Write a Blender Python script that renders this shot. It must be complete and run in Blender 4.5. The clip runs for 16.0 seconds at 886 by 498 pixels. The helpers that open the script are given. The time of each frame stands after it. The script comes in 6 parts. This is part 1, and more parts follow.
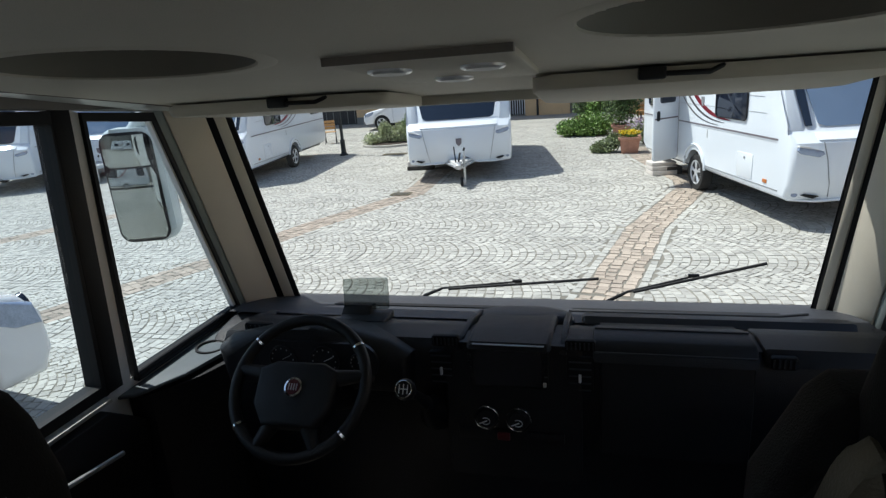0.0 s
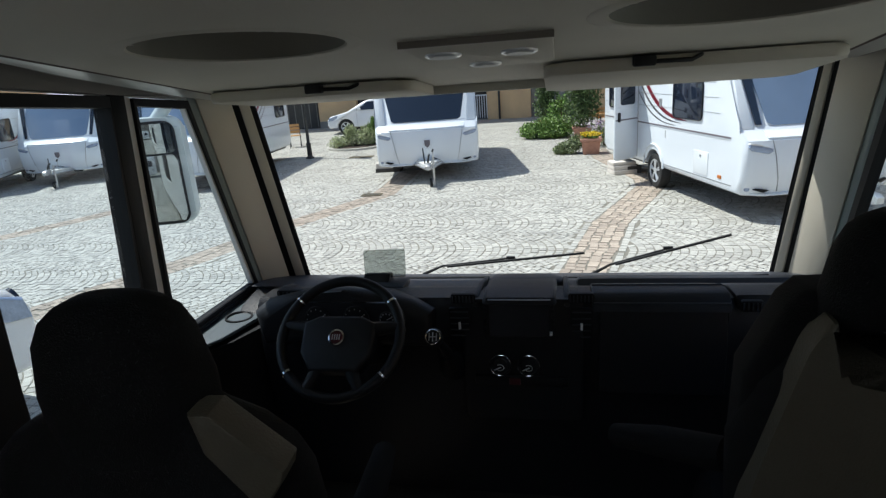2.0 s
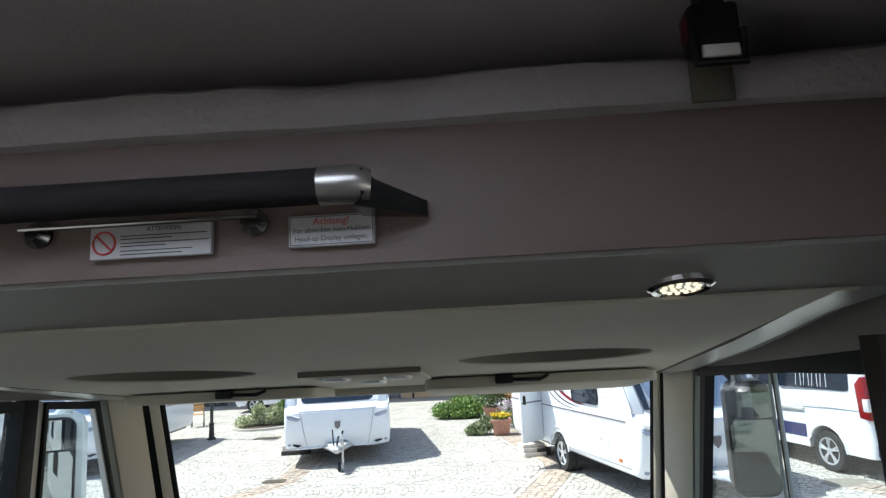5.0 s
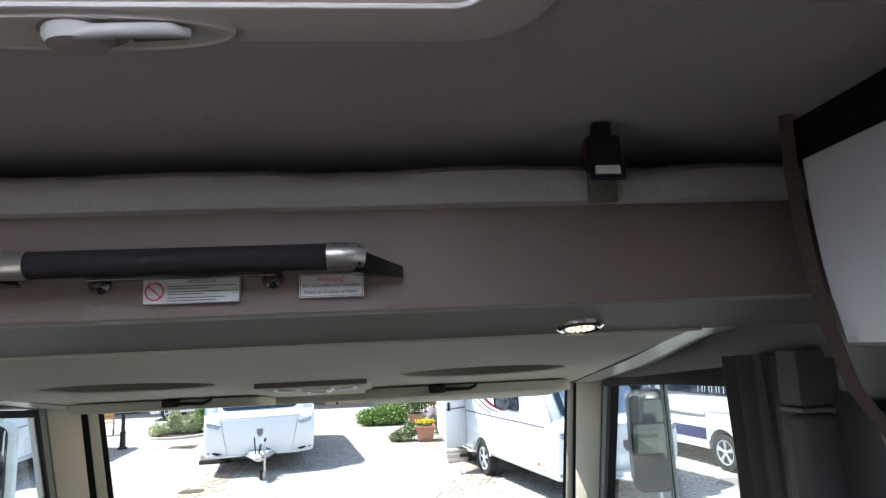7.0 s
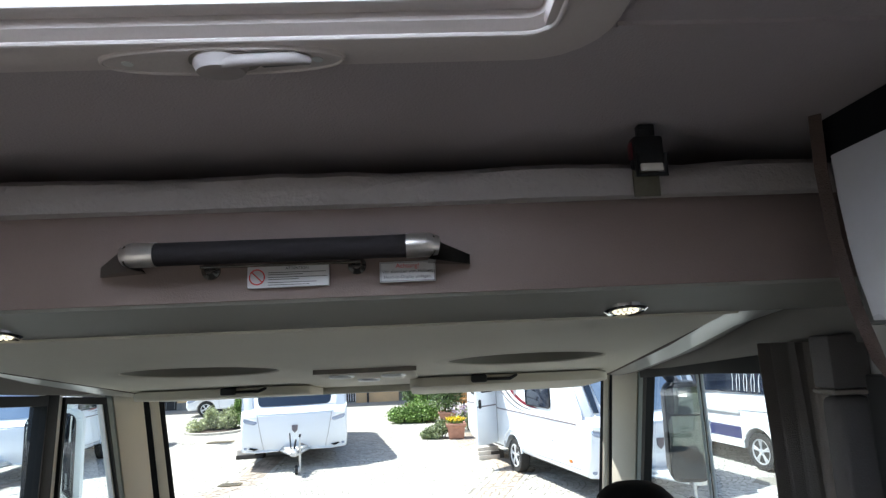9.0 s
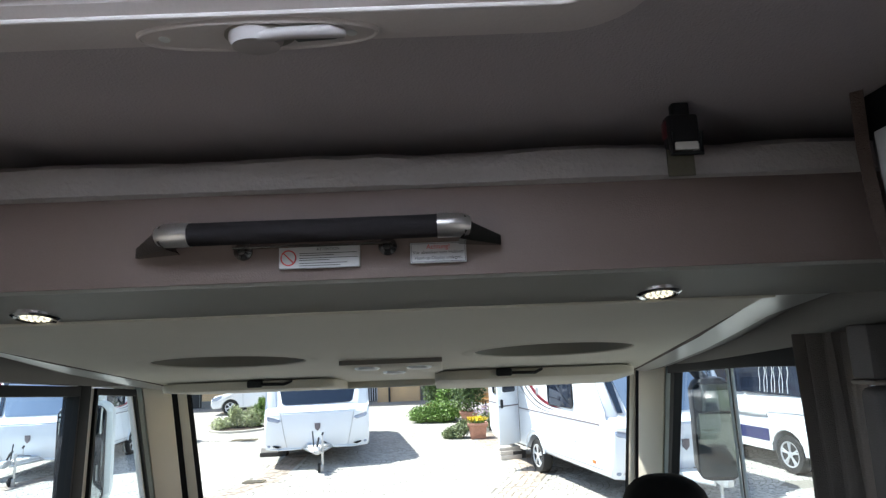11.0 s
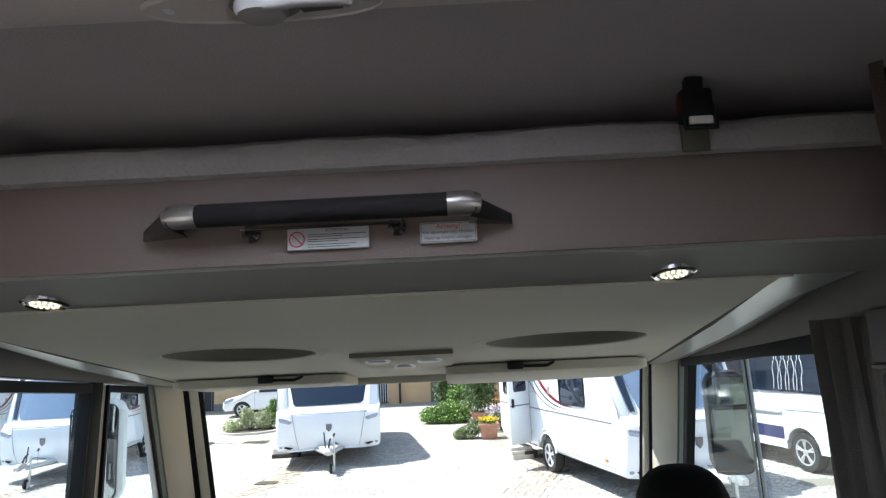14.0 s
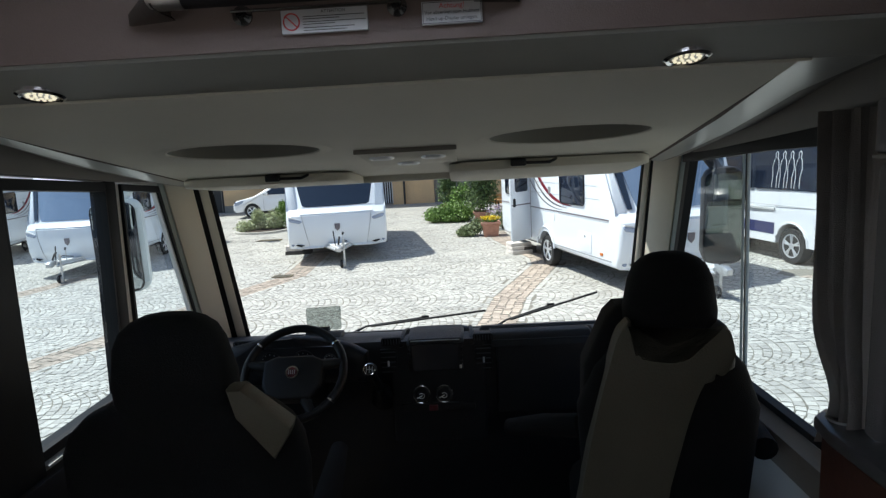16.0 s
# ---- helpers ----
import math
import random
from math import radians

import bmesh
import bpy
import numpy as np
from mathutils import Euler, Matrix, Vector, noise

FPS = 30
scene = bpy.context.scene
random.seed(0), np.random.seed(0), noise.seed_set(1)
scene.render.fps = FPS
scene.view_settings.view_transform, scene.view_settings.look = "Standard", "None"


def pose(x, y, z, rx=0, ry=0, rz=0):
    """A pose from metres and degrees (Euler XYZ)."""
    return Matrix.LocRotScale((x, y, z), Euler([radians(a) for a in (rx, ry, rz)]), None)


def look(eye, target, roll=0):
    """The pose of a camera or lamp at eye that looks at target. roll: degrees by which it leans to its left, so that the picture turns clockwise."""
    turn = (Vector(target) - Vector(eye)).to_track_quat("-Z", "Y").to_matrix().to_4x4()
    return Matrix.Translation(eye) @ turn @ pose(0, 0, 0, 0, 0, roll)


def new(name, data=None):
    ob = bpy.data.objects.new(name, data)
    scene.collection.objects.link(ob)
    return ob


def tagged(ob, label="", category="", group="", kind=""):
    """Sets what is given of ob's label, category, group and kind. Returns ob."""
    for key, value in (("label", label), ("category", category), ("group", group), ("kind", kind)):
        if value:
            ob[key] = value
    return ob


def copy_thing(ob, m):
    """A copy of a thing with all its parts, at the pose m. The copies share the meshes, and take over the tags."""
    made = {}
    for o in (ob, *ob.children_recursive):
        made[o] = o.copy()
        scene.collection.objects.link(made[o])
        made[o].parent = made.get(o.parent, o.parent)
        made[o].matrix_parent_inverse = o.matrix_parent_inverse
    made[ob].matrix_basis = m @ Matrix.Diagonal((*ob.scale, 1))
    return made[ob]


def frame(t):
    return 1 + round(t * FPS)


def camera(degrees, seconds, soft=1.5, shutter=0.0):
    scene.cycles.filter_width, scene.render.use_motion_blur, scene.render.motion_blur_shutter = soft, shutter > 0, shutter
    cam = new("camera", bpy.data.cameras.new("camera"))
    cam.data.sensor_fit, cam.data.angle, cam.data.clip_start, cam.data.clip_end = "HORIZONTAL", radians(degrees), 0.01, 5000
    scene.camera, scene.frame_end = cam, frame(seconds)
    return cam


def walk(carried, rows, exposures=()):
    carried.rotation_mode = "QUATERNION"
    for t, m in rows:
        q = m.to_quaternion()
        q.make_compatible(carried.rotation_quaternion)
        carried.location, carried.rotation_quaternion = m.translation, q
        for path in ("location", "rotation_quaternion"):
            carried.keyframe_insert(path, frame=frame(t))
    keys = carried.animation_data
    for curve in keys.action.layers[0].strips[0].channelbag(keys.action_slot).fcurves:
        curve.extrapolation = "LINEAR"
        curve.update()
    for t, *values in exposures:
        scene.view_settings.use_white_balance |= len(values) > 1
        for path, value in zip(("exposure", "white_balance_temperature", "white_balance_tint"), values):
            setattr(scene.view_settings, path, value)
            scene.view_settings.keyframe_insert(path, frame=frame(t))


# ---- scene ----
cam = camera(73.3, 16.0, soft=1.35)
METRES, EYE, TILT, LEAN, TURN = 1.27, 2.38, -16.7, 4.2, 14.2
ROWS = [
    (0.0, 0.0, 0.0, 0.0, 0.0, 0.0, -0.0),
    (0.5, -0.0112, -0.0055, 0.0002, 0.92, 0.03, -0.7),
    (1.0, -0.019, -0.0064, 0.0118, 2.21, -0.3, -0.53),
    (1.5, -0.0787, -0.0453, -0.0053, 1.83, -0.35, -0.52),
    (2.0, -0.1493, -0.1907, -0.0951, -3.66, 0.45, 0.93),
    (2.5, -0.1418, -0.3059, -0.1007, -12.89, 0.08, 2.86),
    (3.0, -0.113, -0.3834, -0.0992, -16.57, 4.54, 3.66),
    (3.5, -0.1002, -0.4141, -0.0928, -15.22, 14.5, 3.49),
    (4.0, -0.1193, -0.4259, -0.08, -11.41, 24.34, 2.25),
    (6.5, -0.1313, -0.5597, -0.0979, -13.14, 26.92, 2.7),
    (7.0, -0.1969, -0.6104, -0.1068, -18.43, 26.59, 3.88),
    (7.5, -0.2252, -0.6314, -0.1149, -22.01, 26.22, 4.17),
    (8.0, -0.216, -0.6621, -0.1279, -20.84, 26.61, 4.31),
    (8.5, -0.2348, -0.6553, -0.1336, -18.87, 26.37, 3.58),
    (9.0, -0.2599, -0.6639, -0.1512, -15.87, 26.68, 3.03),
    (9.5, -0.2559, -0.6613, -0.1586, -14.06, 26.82, 2.54),
    (10.0, -0.2637, -0.6546, -0.1629, -14.07, 26.81, 2.26),
    (12.5, -0.27, -0.6306, -0.1776, -13.91, 27.0, 2.25),
    (13.0, -0.2734, -0.6218, -0.1814, -13.55, 27.31, 2.63),
    (13.5, -0.2692, -0.6281, -0.1864, -13.0, 27.09, 2.42),
    (14.0, -0.2653, -0.6267, -0.1865, -12.97, 27.0, 2.39),
    (14.5, -0.261, -0.6221, -0.1907, -13.58, 24.65, 2.51),
    (15.0, -0.2658, -0.6271, -0.195, -13.21, 19.65, 2.34),
    (15.5, -0.266, -0.6241, -0.2004, -12.88, 13.71, 2.54),
    (16.0, -0.2665, -0.6248, -0.2024, -12.56, 8.19, 2.7),
]
LIGHT = [(t, stops, 6350, 6) for t, stops in ((0.0, 0.48), (2.5, 0.53), (3.0, 0.60), (3.5, 0.53), (4.0, 0.63), (4.4, 0.83), (6.3, 1.58), (9.0, 1.58), (13.0, 1.58), (14.2, 1.48), (14.8, 1.18), (15.4, 0.90), (16.0, 0.78))]
walk(cam, [(t, pose(0, 0, EYE, TILT, LEAN, TURN) @ pose(METRES * x, METRES * y, METRES * z, 90 + pitch, roll, yaw)) for t, x, y, z, yaw, pitch, roll in ROWS], LIGHT)

# ---- world, sun, exposure ----
world = bpy.data.worlds.new("world")
scene.world = world
world.use_nodes = True
wn = world.node_tree.nodes
sky = wn.new("ShaderNodeTexSky")
sky.sky_type = "NISHITA"
sky.sun_disc = False
SUN = Vector((-1.27, 0.36, 2.5)).normalized()
sky.sun_elevation = math.asin(SUN.z)
sky.sun_rotation = math.atan2(SUN.x, SUN.y)
wn["Background"].inputs["Strength"].default_value = 0.11
world.node_tree.links.new(sky.outputs[0], wn["Background"].inputs["Color"])
sun_data = bpy.data.lights.new("sun", "SUN")
sun_data.energy, sun_data.angle, sun_data.color = 4.2, radians(0.55), (1.0, 0.975, 0.94)
sun = new("sun", sun_data)
sun.matrix_world = look(SUN * 40, (0, 0, 0))


def window_light(name, eye, target, w, h, power):
    """An area lamp that stands in for daylight through an opening."""
    d = bpy.data.lights.new(name, "AREA")
    d.shape, d.size, d.size_y, d.energy, d.color = "RECTANGLE", w, h, power, (0.86, 0.93, 1.0)
    new(name, d).matrix_world = look(eye, target)


# The two rear lamps are added fill light at openings that are never seen.
window_light("rear_window_light_left", (-1.45, -1.6, 1.95), (-0.5, -1.7, 1.1), 1.3, 0.8, 0.72)
window_light("rear_window_light_right", (0.84, -1.6, 1.95), (-0.1, -1.7, 1.1), 1.3, 0.8, 0.88)
window_light("roof_hatch_light", (-0.30, -0.70, 2.865), (-0.30, -0.7001, 0.0), 0.6, 0.6, 2.7)


# ---- materials ----
def mat(name, col, rough=0.5, metal=0.0, var=0.12, scale=8.0, bump=0.0, bscale=60.0, fine=0.5, spec=0.5, coat=0.0, island=0.0, stain=None, each=0.0):
    """A surface with broad and fine variation of its colour, a fine relief, and a change from piece to piece."""
    m = bpy.data.materials.new(name)
    m.use_nodes = True
    n, l = m.node_tree.nodes, m.node_tree.links
    b = n["Principled BSDF"]
    b.inputs["Roughness"].default_value, b.inputs["Metallic"].default_value = rough, metal
    b.inputs["Specular IOR Level"].default_value, b.inputs["Coat Weight"].default_value = spec, coat
    tc = n.new("ShaderNodeTexCoord")
    big, small = n.new("ShaderNodeTexNoise"), n.new("ShaderNodeTexNoise")
    big.inputs["Scale"].default_value, big.inputs["Detail"].default_value = scale, 4
    small.inputs["Scale"].default_value, small.inputs["Detail"].default_value = bscale, 3
    for q in (big, small):
        l.new(tc.outputs["Object"], q.inputs["Vector"])
    mix = n.new("ShaderNodeMath")
    mix.operation = "MULTIPLY_ADD"
    l.new(small.outputs["Fac"], mix.inputs[0])
    mix.inputs[1].default_value = fine
    l.new(big.outputs["Fac"], mix.inputs[2])
    ramp = n.new("ShaderNodeValToRGB")
    e = ramp.color_ramp.elements
    mid = 0.5 + fine * 0.5
    e[0].position, e[1].position = max(0, mid - 0.3), min(1, mid + 0.3)
    low = stain if stain else [c * (1 - var) for c in col]
    e[0].color, e[1].color = (*low, 1), (*[min(1, c * (1 + var)) for c in col], 1)
    l.new(mix.outputs[0], ramp.inputs["Fac"])
    out = ramp.outputs[0]
    if island:
        geo, hsv = n.new("ShaderNodeNewGeometry"), n.new("ShaderNodeHueSaturation")
        rng = n.new("ShaderNodeMapRange")
        rng.inputs["To Min"].default_value, rng.inputs["To Max"].default_value = 1 - island, 1 + island
        l.new(geo.outputs["Random Per Island"], rng.inputs["Value"])
        l.new(rng.outputs[0], hsv.inputs["Value"])
        l.new(out, hsv.inputs["Color"])
        out = hsv.outputs[0]
    if each:
        inf, hs, rg = n.new("ShaderNodeObjectInfo"), n.new("ShaderNodeHueSaturation"), n.new("ShaderNodeMapRange")
        rg.inputs["To Min"].default_value, rg.inputs["To Max"].default_value = 1 - each, 1 + each
        l.new(inf.outputs["Random"], rg.inputs["Value"])
        l.new(rg.outputs[0], hs.inputs["Value"])
        l.new(out, hs.inputs["Color"])
        out = hs.outputs[0]
    l.new(out, b.inputs["Base Color"])
    rr = n.new("ShaderNodeMapRange")
    rr.inputs["To Min"].default_value, rr.inputs["To Max"].default_value = max(0.02, rough - 0.08), min(1, rough + 0.08)
    l.new(big.outputs["Fac"], rr.inputs["Value"])
    l.new(rr.outputs[0], b.inputs["Roughness"])
    if bump:
        bp = n.new("ShaderNodeBump")
        bp.inputs["Strength"].default_value, bp.inputs["Distance"].default_value = bump, 0.004
        l.new(small.outputs["Fac"], bp.inputs["Height"])
        l.new(bp.outputs[0], b.inputs["Normal"])
    return m


def glass_mat(name, tint, gloss=0.06, through_amount=1.0, rough=0.0):
    """A thin pane: what lies behind it, tinted, under a faint mirror image that grows at grazing sight."""
    m = bpy.data.materials.new(name)
    m.use_nodes = True
    n, l = m.node_tree.nodes, m.node_tree.links
    n.remove(n["Principled BSDF"])
    tr, gl, mx, fr = n.new("ShaderNodeBsdfTransparent"), n.new("ShaderNodeBsdfGlossy"), n.new("ShaderNodeMixShader"), n.new("ShaderNodeLayerWeight")
    tr.inputs["Color"].default_value = (*tint, 1)
    gl.inputs["Roughness"].default_value = rough
    fr.inputs["Blend"].default_value = 0.5
    pw, ad = n.new("ShaderNodeMath"), n.new("ShaderNodeMath")
    pw.operation, ad.operation = "POWER", "MULTIPLY_ADD"
    pw.inputs[1].default_value, ad.inputs[1].default_value, ad.inputs[2].default_value = 5.0, 0.7, gloss
    l.new(fr.outputs["Facing"], pw.inputs[0])
    l.new(pw.outputs[0], ad.inputs[0])
    l.new(ad.outputs[0], mx.inputs[0])
    l.new(tr.outputs[0], mx.inputs[1])
    l.new(gl.outputs[0], mx.inputs[2])
    l.new(mx.outputs[0], n["Material Output"].inputs["Surface"])
    return m


def glow(name, col, power):
    m = bpy.data.materials.new(name)
    m.use_nodes = True
    b = m.node_tree.nodes["Principled BSDF"]
    b.inputs["Emission Color"].default_value, b.inputs["Emission Strength"].default_value = (*col, 1), power
    b.inputs["Base Color"].default_value = (0.7, 0.7, 0.7, 1)
    return m


M = {
    "sett": mat("granite_setts", (0.405, 0.392, 0.355), 0.75, var=0.13, scale=0.7, bump=0.5, bscale=45, island=0.18),
    "redsett": mat("red_setts", (0.415, 0.345, 0.280), 0.8, var=0.22, scale=2, bump=0.6, bscale=45, island=0.2, each=0.2),
    "joint": mat("sandy_joints", (0.19, 0.176, 0.145), 0.95, var=0.35, scale=0.9, bump=0.8, bscale=30),
    # Blue of the reflected sky and the blind behind, put into one colour.
    "palewin": mat("sky_and_blind_acrylic", (0.20, 0.27, 0.38), 0.08, var=0.08, scale=2, spec=0.8, coat=0.8),
    "white": mat("white_gelcoat", (0.76, 0.80, 0.84), 0.22, var=0.02, scale=1.5, coat=0.3, fine=0.2),
    "panel": mat("white_sheet", (0.75, 0.785, 0.82), 0.3, var=0.03, scale=2, bump=0.05, bscale=90, fine=0.3),
    "seam": mat("grey_seam", (0.25, 0.26, 0.27), 0.5, var=0.1),
    "darkwin": mat("dark_acrylic", (0.012, 0.017, 0.03), 0.06, var=0.1, spec=0.6),
    "bluewin": mat("blue_acrylic", (0.012, 0.017, 0.030), 0.05, var=0.1, spec=0.8, coat=0.6),
    "tyre": mat("tyre_rubber", (0.02, 0.02, 0.02), 0.85, var=0.2, bump=0.4, bscale=80),
    "alloy": mat("alloy", (0.68, 0.69, 0.71), 0.32, 0.55, var=0.08, scale=12),
    "lamp": mat("lamp_lens", (0.30, 0.36, 0.48), 0.08, 0.3, var=0.2, scale=20),
    "steel": mat("zinc_steel", (0.55, 0.56, 0.57), 0.38, 0.8, var=0.18, scale=14),
    "lightplastic": mat("pale_plastic", (0.62, 0.62, 0.60), 0.5, var=0.08, scale=6),
    "black": mat("black_plastic", (0.008, 0.008, 0.009), 0.5, spec=0.35, var=0.2, bump=0.25, bscale=350),
    "rubber": mat("black_rubber", (0.006, 0.0065, 0.0075), 0.6, spec=0.25, var=0.2, bump=0.1, bscale=120),
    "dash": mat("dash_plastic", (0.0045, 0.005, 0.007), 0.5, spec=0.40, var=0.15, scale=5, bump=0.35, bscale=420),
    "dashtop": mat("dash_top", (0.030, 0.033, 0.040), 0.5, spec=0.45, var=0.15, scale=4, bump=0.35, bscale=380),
    "cream": mat("cream_moulding", (0.70, 0.65, 0.54), 0.55, var=0.05, scale=4, bump=0.1, bscale=260),
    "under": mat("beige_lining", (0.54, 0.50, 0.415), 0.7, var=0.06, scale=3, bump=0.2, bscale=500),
    # Lining colour darkened to hold the shade inside the round hollows.
    "bowl": mat("shaded_bowl", (0.23, 0.215, 0.18), 0.7, var=0.06, scale=3, bump=0.2, bscale=500),
    "chamfer": mat("grey_leather", (0.27, 0.262, 0.236), 0.5, var=0.07, scale=5, bump=0.12, bscale=420),
    "fascia": mat("taupe_leather", (0.160, 0.114, 0.098), 0.6, var=0.07, scale=5, bump=0.12, bscale=420),
    "mattress": mat("mattress_cloth", (0.275, 0.240, 0.232), 0.9, var=0.06, scale=9, bump=0.6, bscale=120),
    "roof": mat("ceiling_cloth", (0.41, 0.356, 0.36), 0.9, var=0.05, scale=3, bump=0.3, bscale=300),
    "rail": mat("satin_rail", (0.46, 0.46, 0.44), 0.32, 0.35, var=0.05, scale=3),
    "taupe": mat("taupe_trim", (0.22, 0.195, 0.17), 0.6, var=0.08, scale=4, bump=0.2, bscale=300),
    "wallin": mat("pale_wall_board", (0.66, 0.65, 0.63), 0.6, var=0.05, scale=3, bump=0.1, bscale=200),
    "floor": mat("dark_floor_vinyl", (0.10, 0.085, 0.07), 0.6, var=0.3, scale=6, bump=0.2),
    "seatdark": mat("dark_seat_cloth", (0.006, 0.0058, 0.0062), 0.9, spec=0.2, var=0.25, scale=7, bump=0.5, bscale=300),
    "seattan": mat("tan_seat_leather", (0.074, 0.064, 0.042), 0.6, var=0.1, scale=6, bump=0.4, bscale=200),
    "chrome": mat("chrome", (0.78, 0.78, 0.78), 0.12, 1.0, var=0.04),
    "brushed": mat("brushed_steel", (0.46, 0.42, 0.39), 0.34, 0.9, var=0.1, scale=30),
    "grip": mat("dark_grip", (0.016, 0.013, 0.014), 0.8, spec=0.2, var=0.15, bump=0.15, bscale=300),
    "paper": mat("white_label", (0.50, 0.48, 0.48), 0.5, var=0.03),
    "ink": mat("black_ink", (0.05, 0.045, 0.045), 0.6, var=0.1),
    "redink": mat("red_ink", (0.55, 0.05, 0.05), 0.5, var=0.1),
    "hatch": mat("cream_hatch_frame", (0.54, 0.475, 0.455), 0.55, var=0.04, scale=5, bump=0.1, bscale=200),
    "pane": glow("bright_acrylic", (0.9, 0.93, 1.0), 0.9),
    "led": glow("led_lens", (1.0, 0.88, 0.62), 0.5),
    "locker": mat("white_locker", (0.50, 0.49, 0.51), 0.3, var=0.03, scale=3),
    "ledge": mat("grey_ledge", (0.075, 0.092, 0.102), 0.5, var=0.1, scale=6, bump=0.2, bscale=200),
    "valance": mat("dark_valance", (0.20, 0.187, 0.174), 0.7, var=0.1, scale=5, bump=0.3, bscale=300),
    "darkchrome": mat("dark_chrome", (0.22, 0.21, 0.20), 0.2, 1.0, var=0.08),
    "niche": mat("grey_niche", (0.07, 0.069, 0.07), 0.3, var=0.1, scale=6),
    "column": mat("grey_padding", (0.13, 0.12, 0.12), 0.7, var=0.08, scale=5, bump=0.3, bscale=300),
    "strap": mat("brown_webbing", (0.07, 0.045, 0.036), 0.8, var=0.15, scale=20, bump=0.5, bscale=400),
    "curtain": mat("taupe_curtain", (0.34, 0.31, 0.29), 0.95, var=0.12, scale=6, bump=0.5, bscale=400),
    "boxred": mat("brown_wood", (0.08, 0.03, 0.02), 0.5, var=0.3, scale=9, bump=0.1),
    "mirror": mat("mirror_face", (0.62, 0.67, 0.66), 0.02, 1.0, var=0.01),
    # Same glass as the mirror above; its dim reflection is put into a darker colour.
    "mirrordark": mat("dimmed_mirror_face", (0.27, 0.32, 0.29), 0.02, 1.0, var=0.01),
    # Hatch cream darkened, to offset the strong light on knob and lever.
    "latchdim": mat("darkened_hatch_cream", (0.33, 0.29, 0.28), 0.6, var=0.05, scale=6),
    "edgegrey": mat("grey_edge_strip", (0.30, 0.35, 0.34), 0.4, var=0.06, scale=4),
    "teal": mat("mirror_shell", (0.50, 0.56, 0.57), 0.3, var=0.06, scale=4),
    "orange": mat("ochre_render", (0.62, 0.42, 0.22), 0.85, var=0.12, scale=1.2, bump=0.4, bscale=40, stain=(0.48, 0.33, 0.19)),
    "greydoor": mat("grey_door", (0.20, 0.19, 0.17), 0.6, var=0.15, scale=2),
    "darkdoor": mat("dark_opening", (0.03, 0.028, 0.026), 0.7, var=0.2),
    "tile": mat("roof_tile", (0.30, 0.13, 0.08), 0.8, var=0.25, scale=3, island=0.25),
    "terracotta": mat("terracotta", (0.40, 0.21, 0.15), 0.8, var=0.18, scale=9, bump=0.4),
    "soil": mat("soil", (0.05, 0.035, 0.025), 0.95, var=0.4, scale=15, bump=0.8),
    "leaf": mat("leaf", (0.15, 0.25, 0.055), 0.55, var=0.3, scale=6, island=0.45),
    "leafdark": mat("conifer_leaf", (0.075, 0.12, 0.035), 0.65, var=0.3, scale=6, island=0.45),
    "leafgrey": mat("grey_leaf", (0.17, 0.21, 0.10), 0.65, var=0.3, scale=6, island=0.4),
    "leafsilver": mat("silver_leaf", (0.36, 0.40, 0.22), 0.65, var=0.3, scale=6, island=0.4),
    "flower": mat("yellow_flower", (0.75, 0.55, 0.03), 0.6, var=0.2, island=0.2),
    "lilac": mat("lilac_flower", (0.36, 0.28, 0.38), 0.7, var=0.3, island=0.3),
    "bark": mat("bark", (0.10, 0.07, 0.05), 0.9, var=0.3, bump=0.7),
    "chairwood": mat("chair_wood", (0.45, 0.24, 0.08), 0.55, var=0.2, scale=14),
    "iron": mat("cast_iron", (0.035, 0.035, 0.035), 0.6, 0.3, var=0.25, bump=0.4),
    "rusty": mat("drain_iron", (0.12, 0.10, 0.06), 0.8, 0.2, var=0.3, bump=0.5),
    "carpaint": mat("white_car_paint", (0.78, 0.79, 0.80), 0.15, var=0.02, coat=0.6, fine=0.2),
    "taillight": mat("tail_lamp", (0.24, 0.012, 0.012), 0.15, var=0.15),
    "bluepaint": mat("blue_band", (0.03, 0.035, 0.12), 0.4, var=0.1),
    "decalred": mat("red_decal", (0.32, 0.03, 0.05), 0.35, var=0.08),
    "decalgrey": mat("grey_decal", (0.16, 0.14, 0.15), 0.35, var=0.1),
    "amber": mat("amber_marker", (0.5, 0.15, 0.02), 0.3, var=0.1),
    "stonewhite": mat("white_step_stone", (0.62, 0.57, 0.52), 0.8, var=0.1, scale=9, bump=0.4),
    "plankdark": mat("dark_plank", (0.05, 0.045, 0.04), 0.8, var=0.3, scale=12),
    "badgered": mat("badge_red", (0.10, 0.015, 0.02), 0.3, var=0.1),
    "screen": mat("dark_screen", (0.022, 0.022, 0.026), 0.12, var=0.1),
    "gauge": mat("gauge_face", (0.02, 0.021, 0.024), 0.3, var=0.2),
    "white_ink": mat("white_print", (0.7, 0.7, 0.7), 0.5, var=0.05),
    "windscreen": glass_mat("windscreen_glass", (0.93, 0.95, 0.94), 0.03),
    "sideglass": glass_mat("side_glass", (0.79, 0.87, 0.90), 0.04),
    "hudglass": glass_mat("display_glass", (0.62, 0.65, 0.64), 0.05),
}


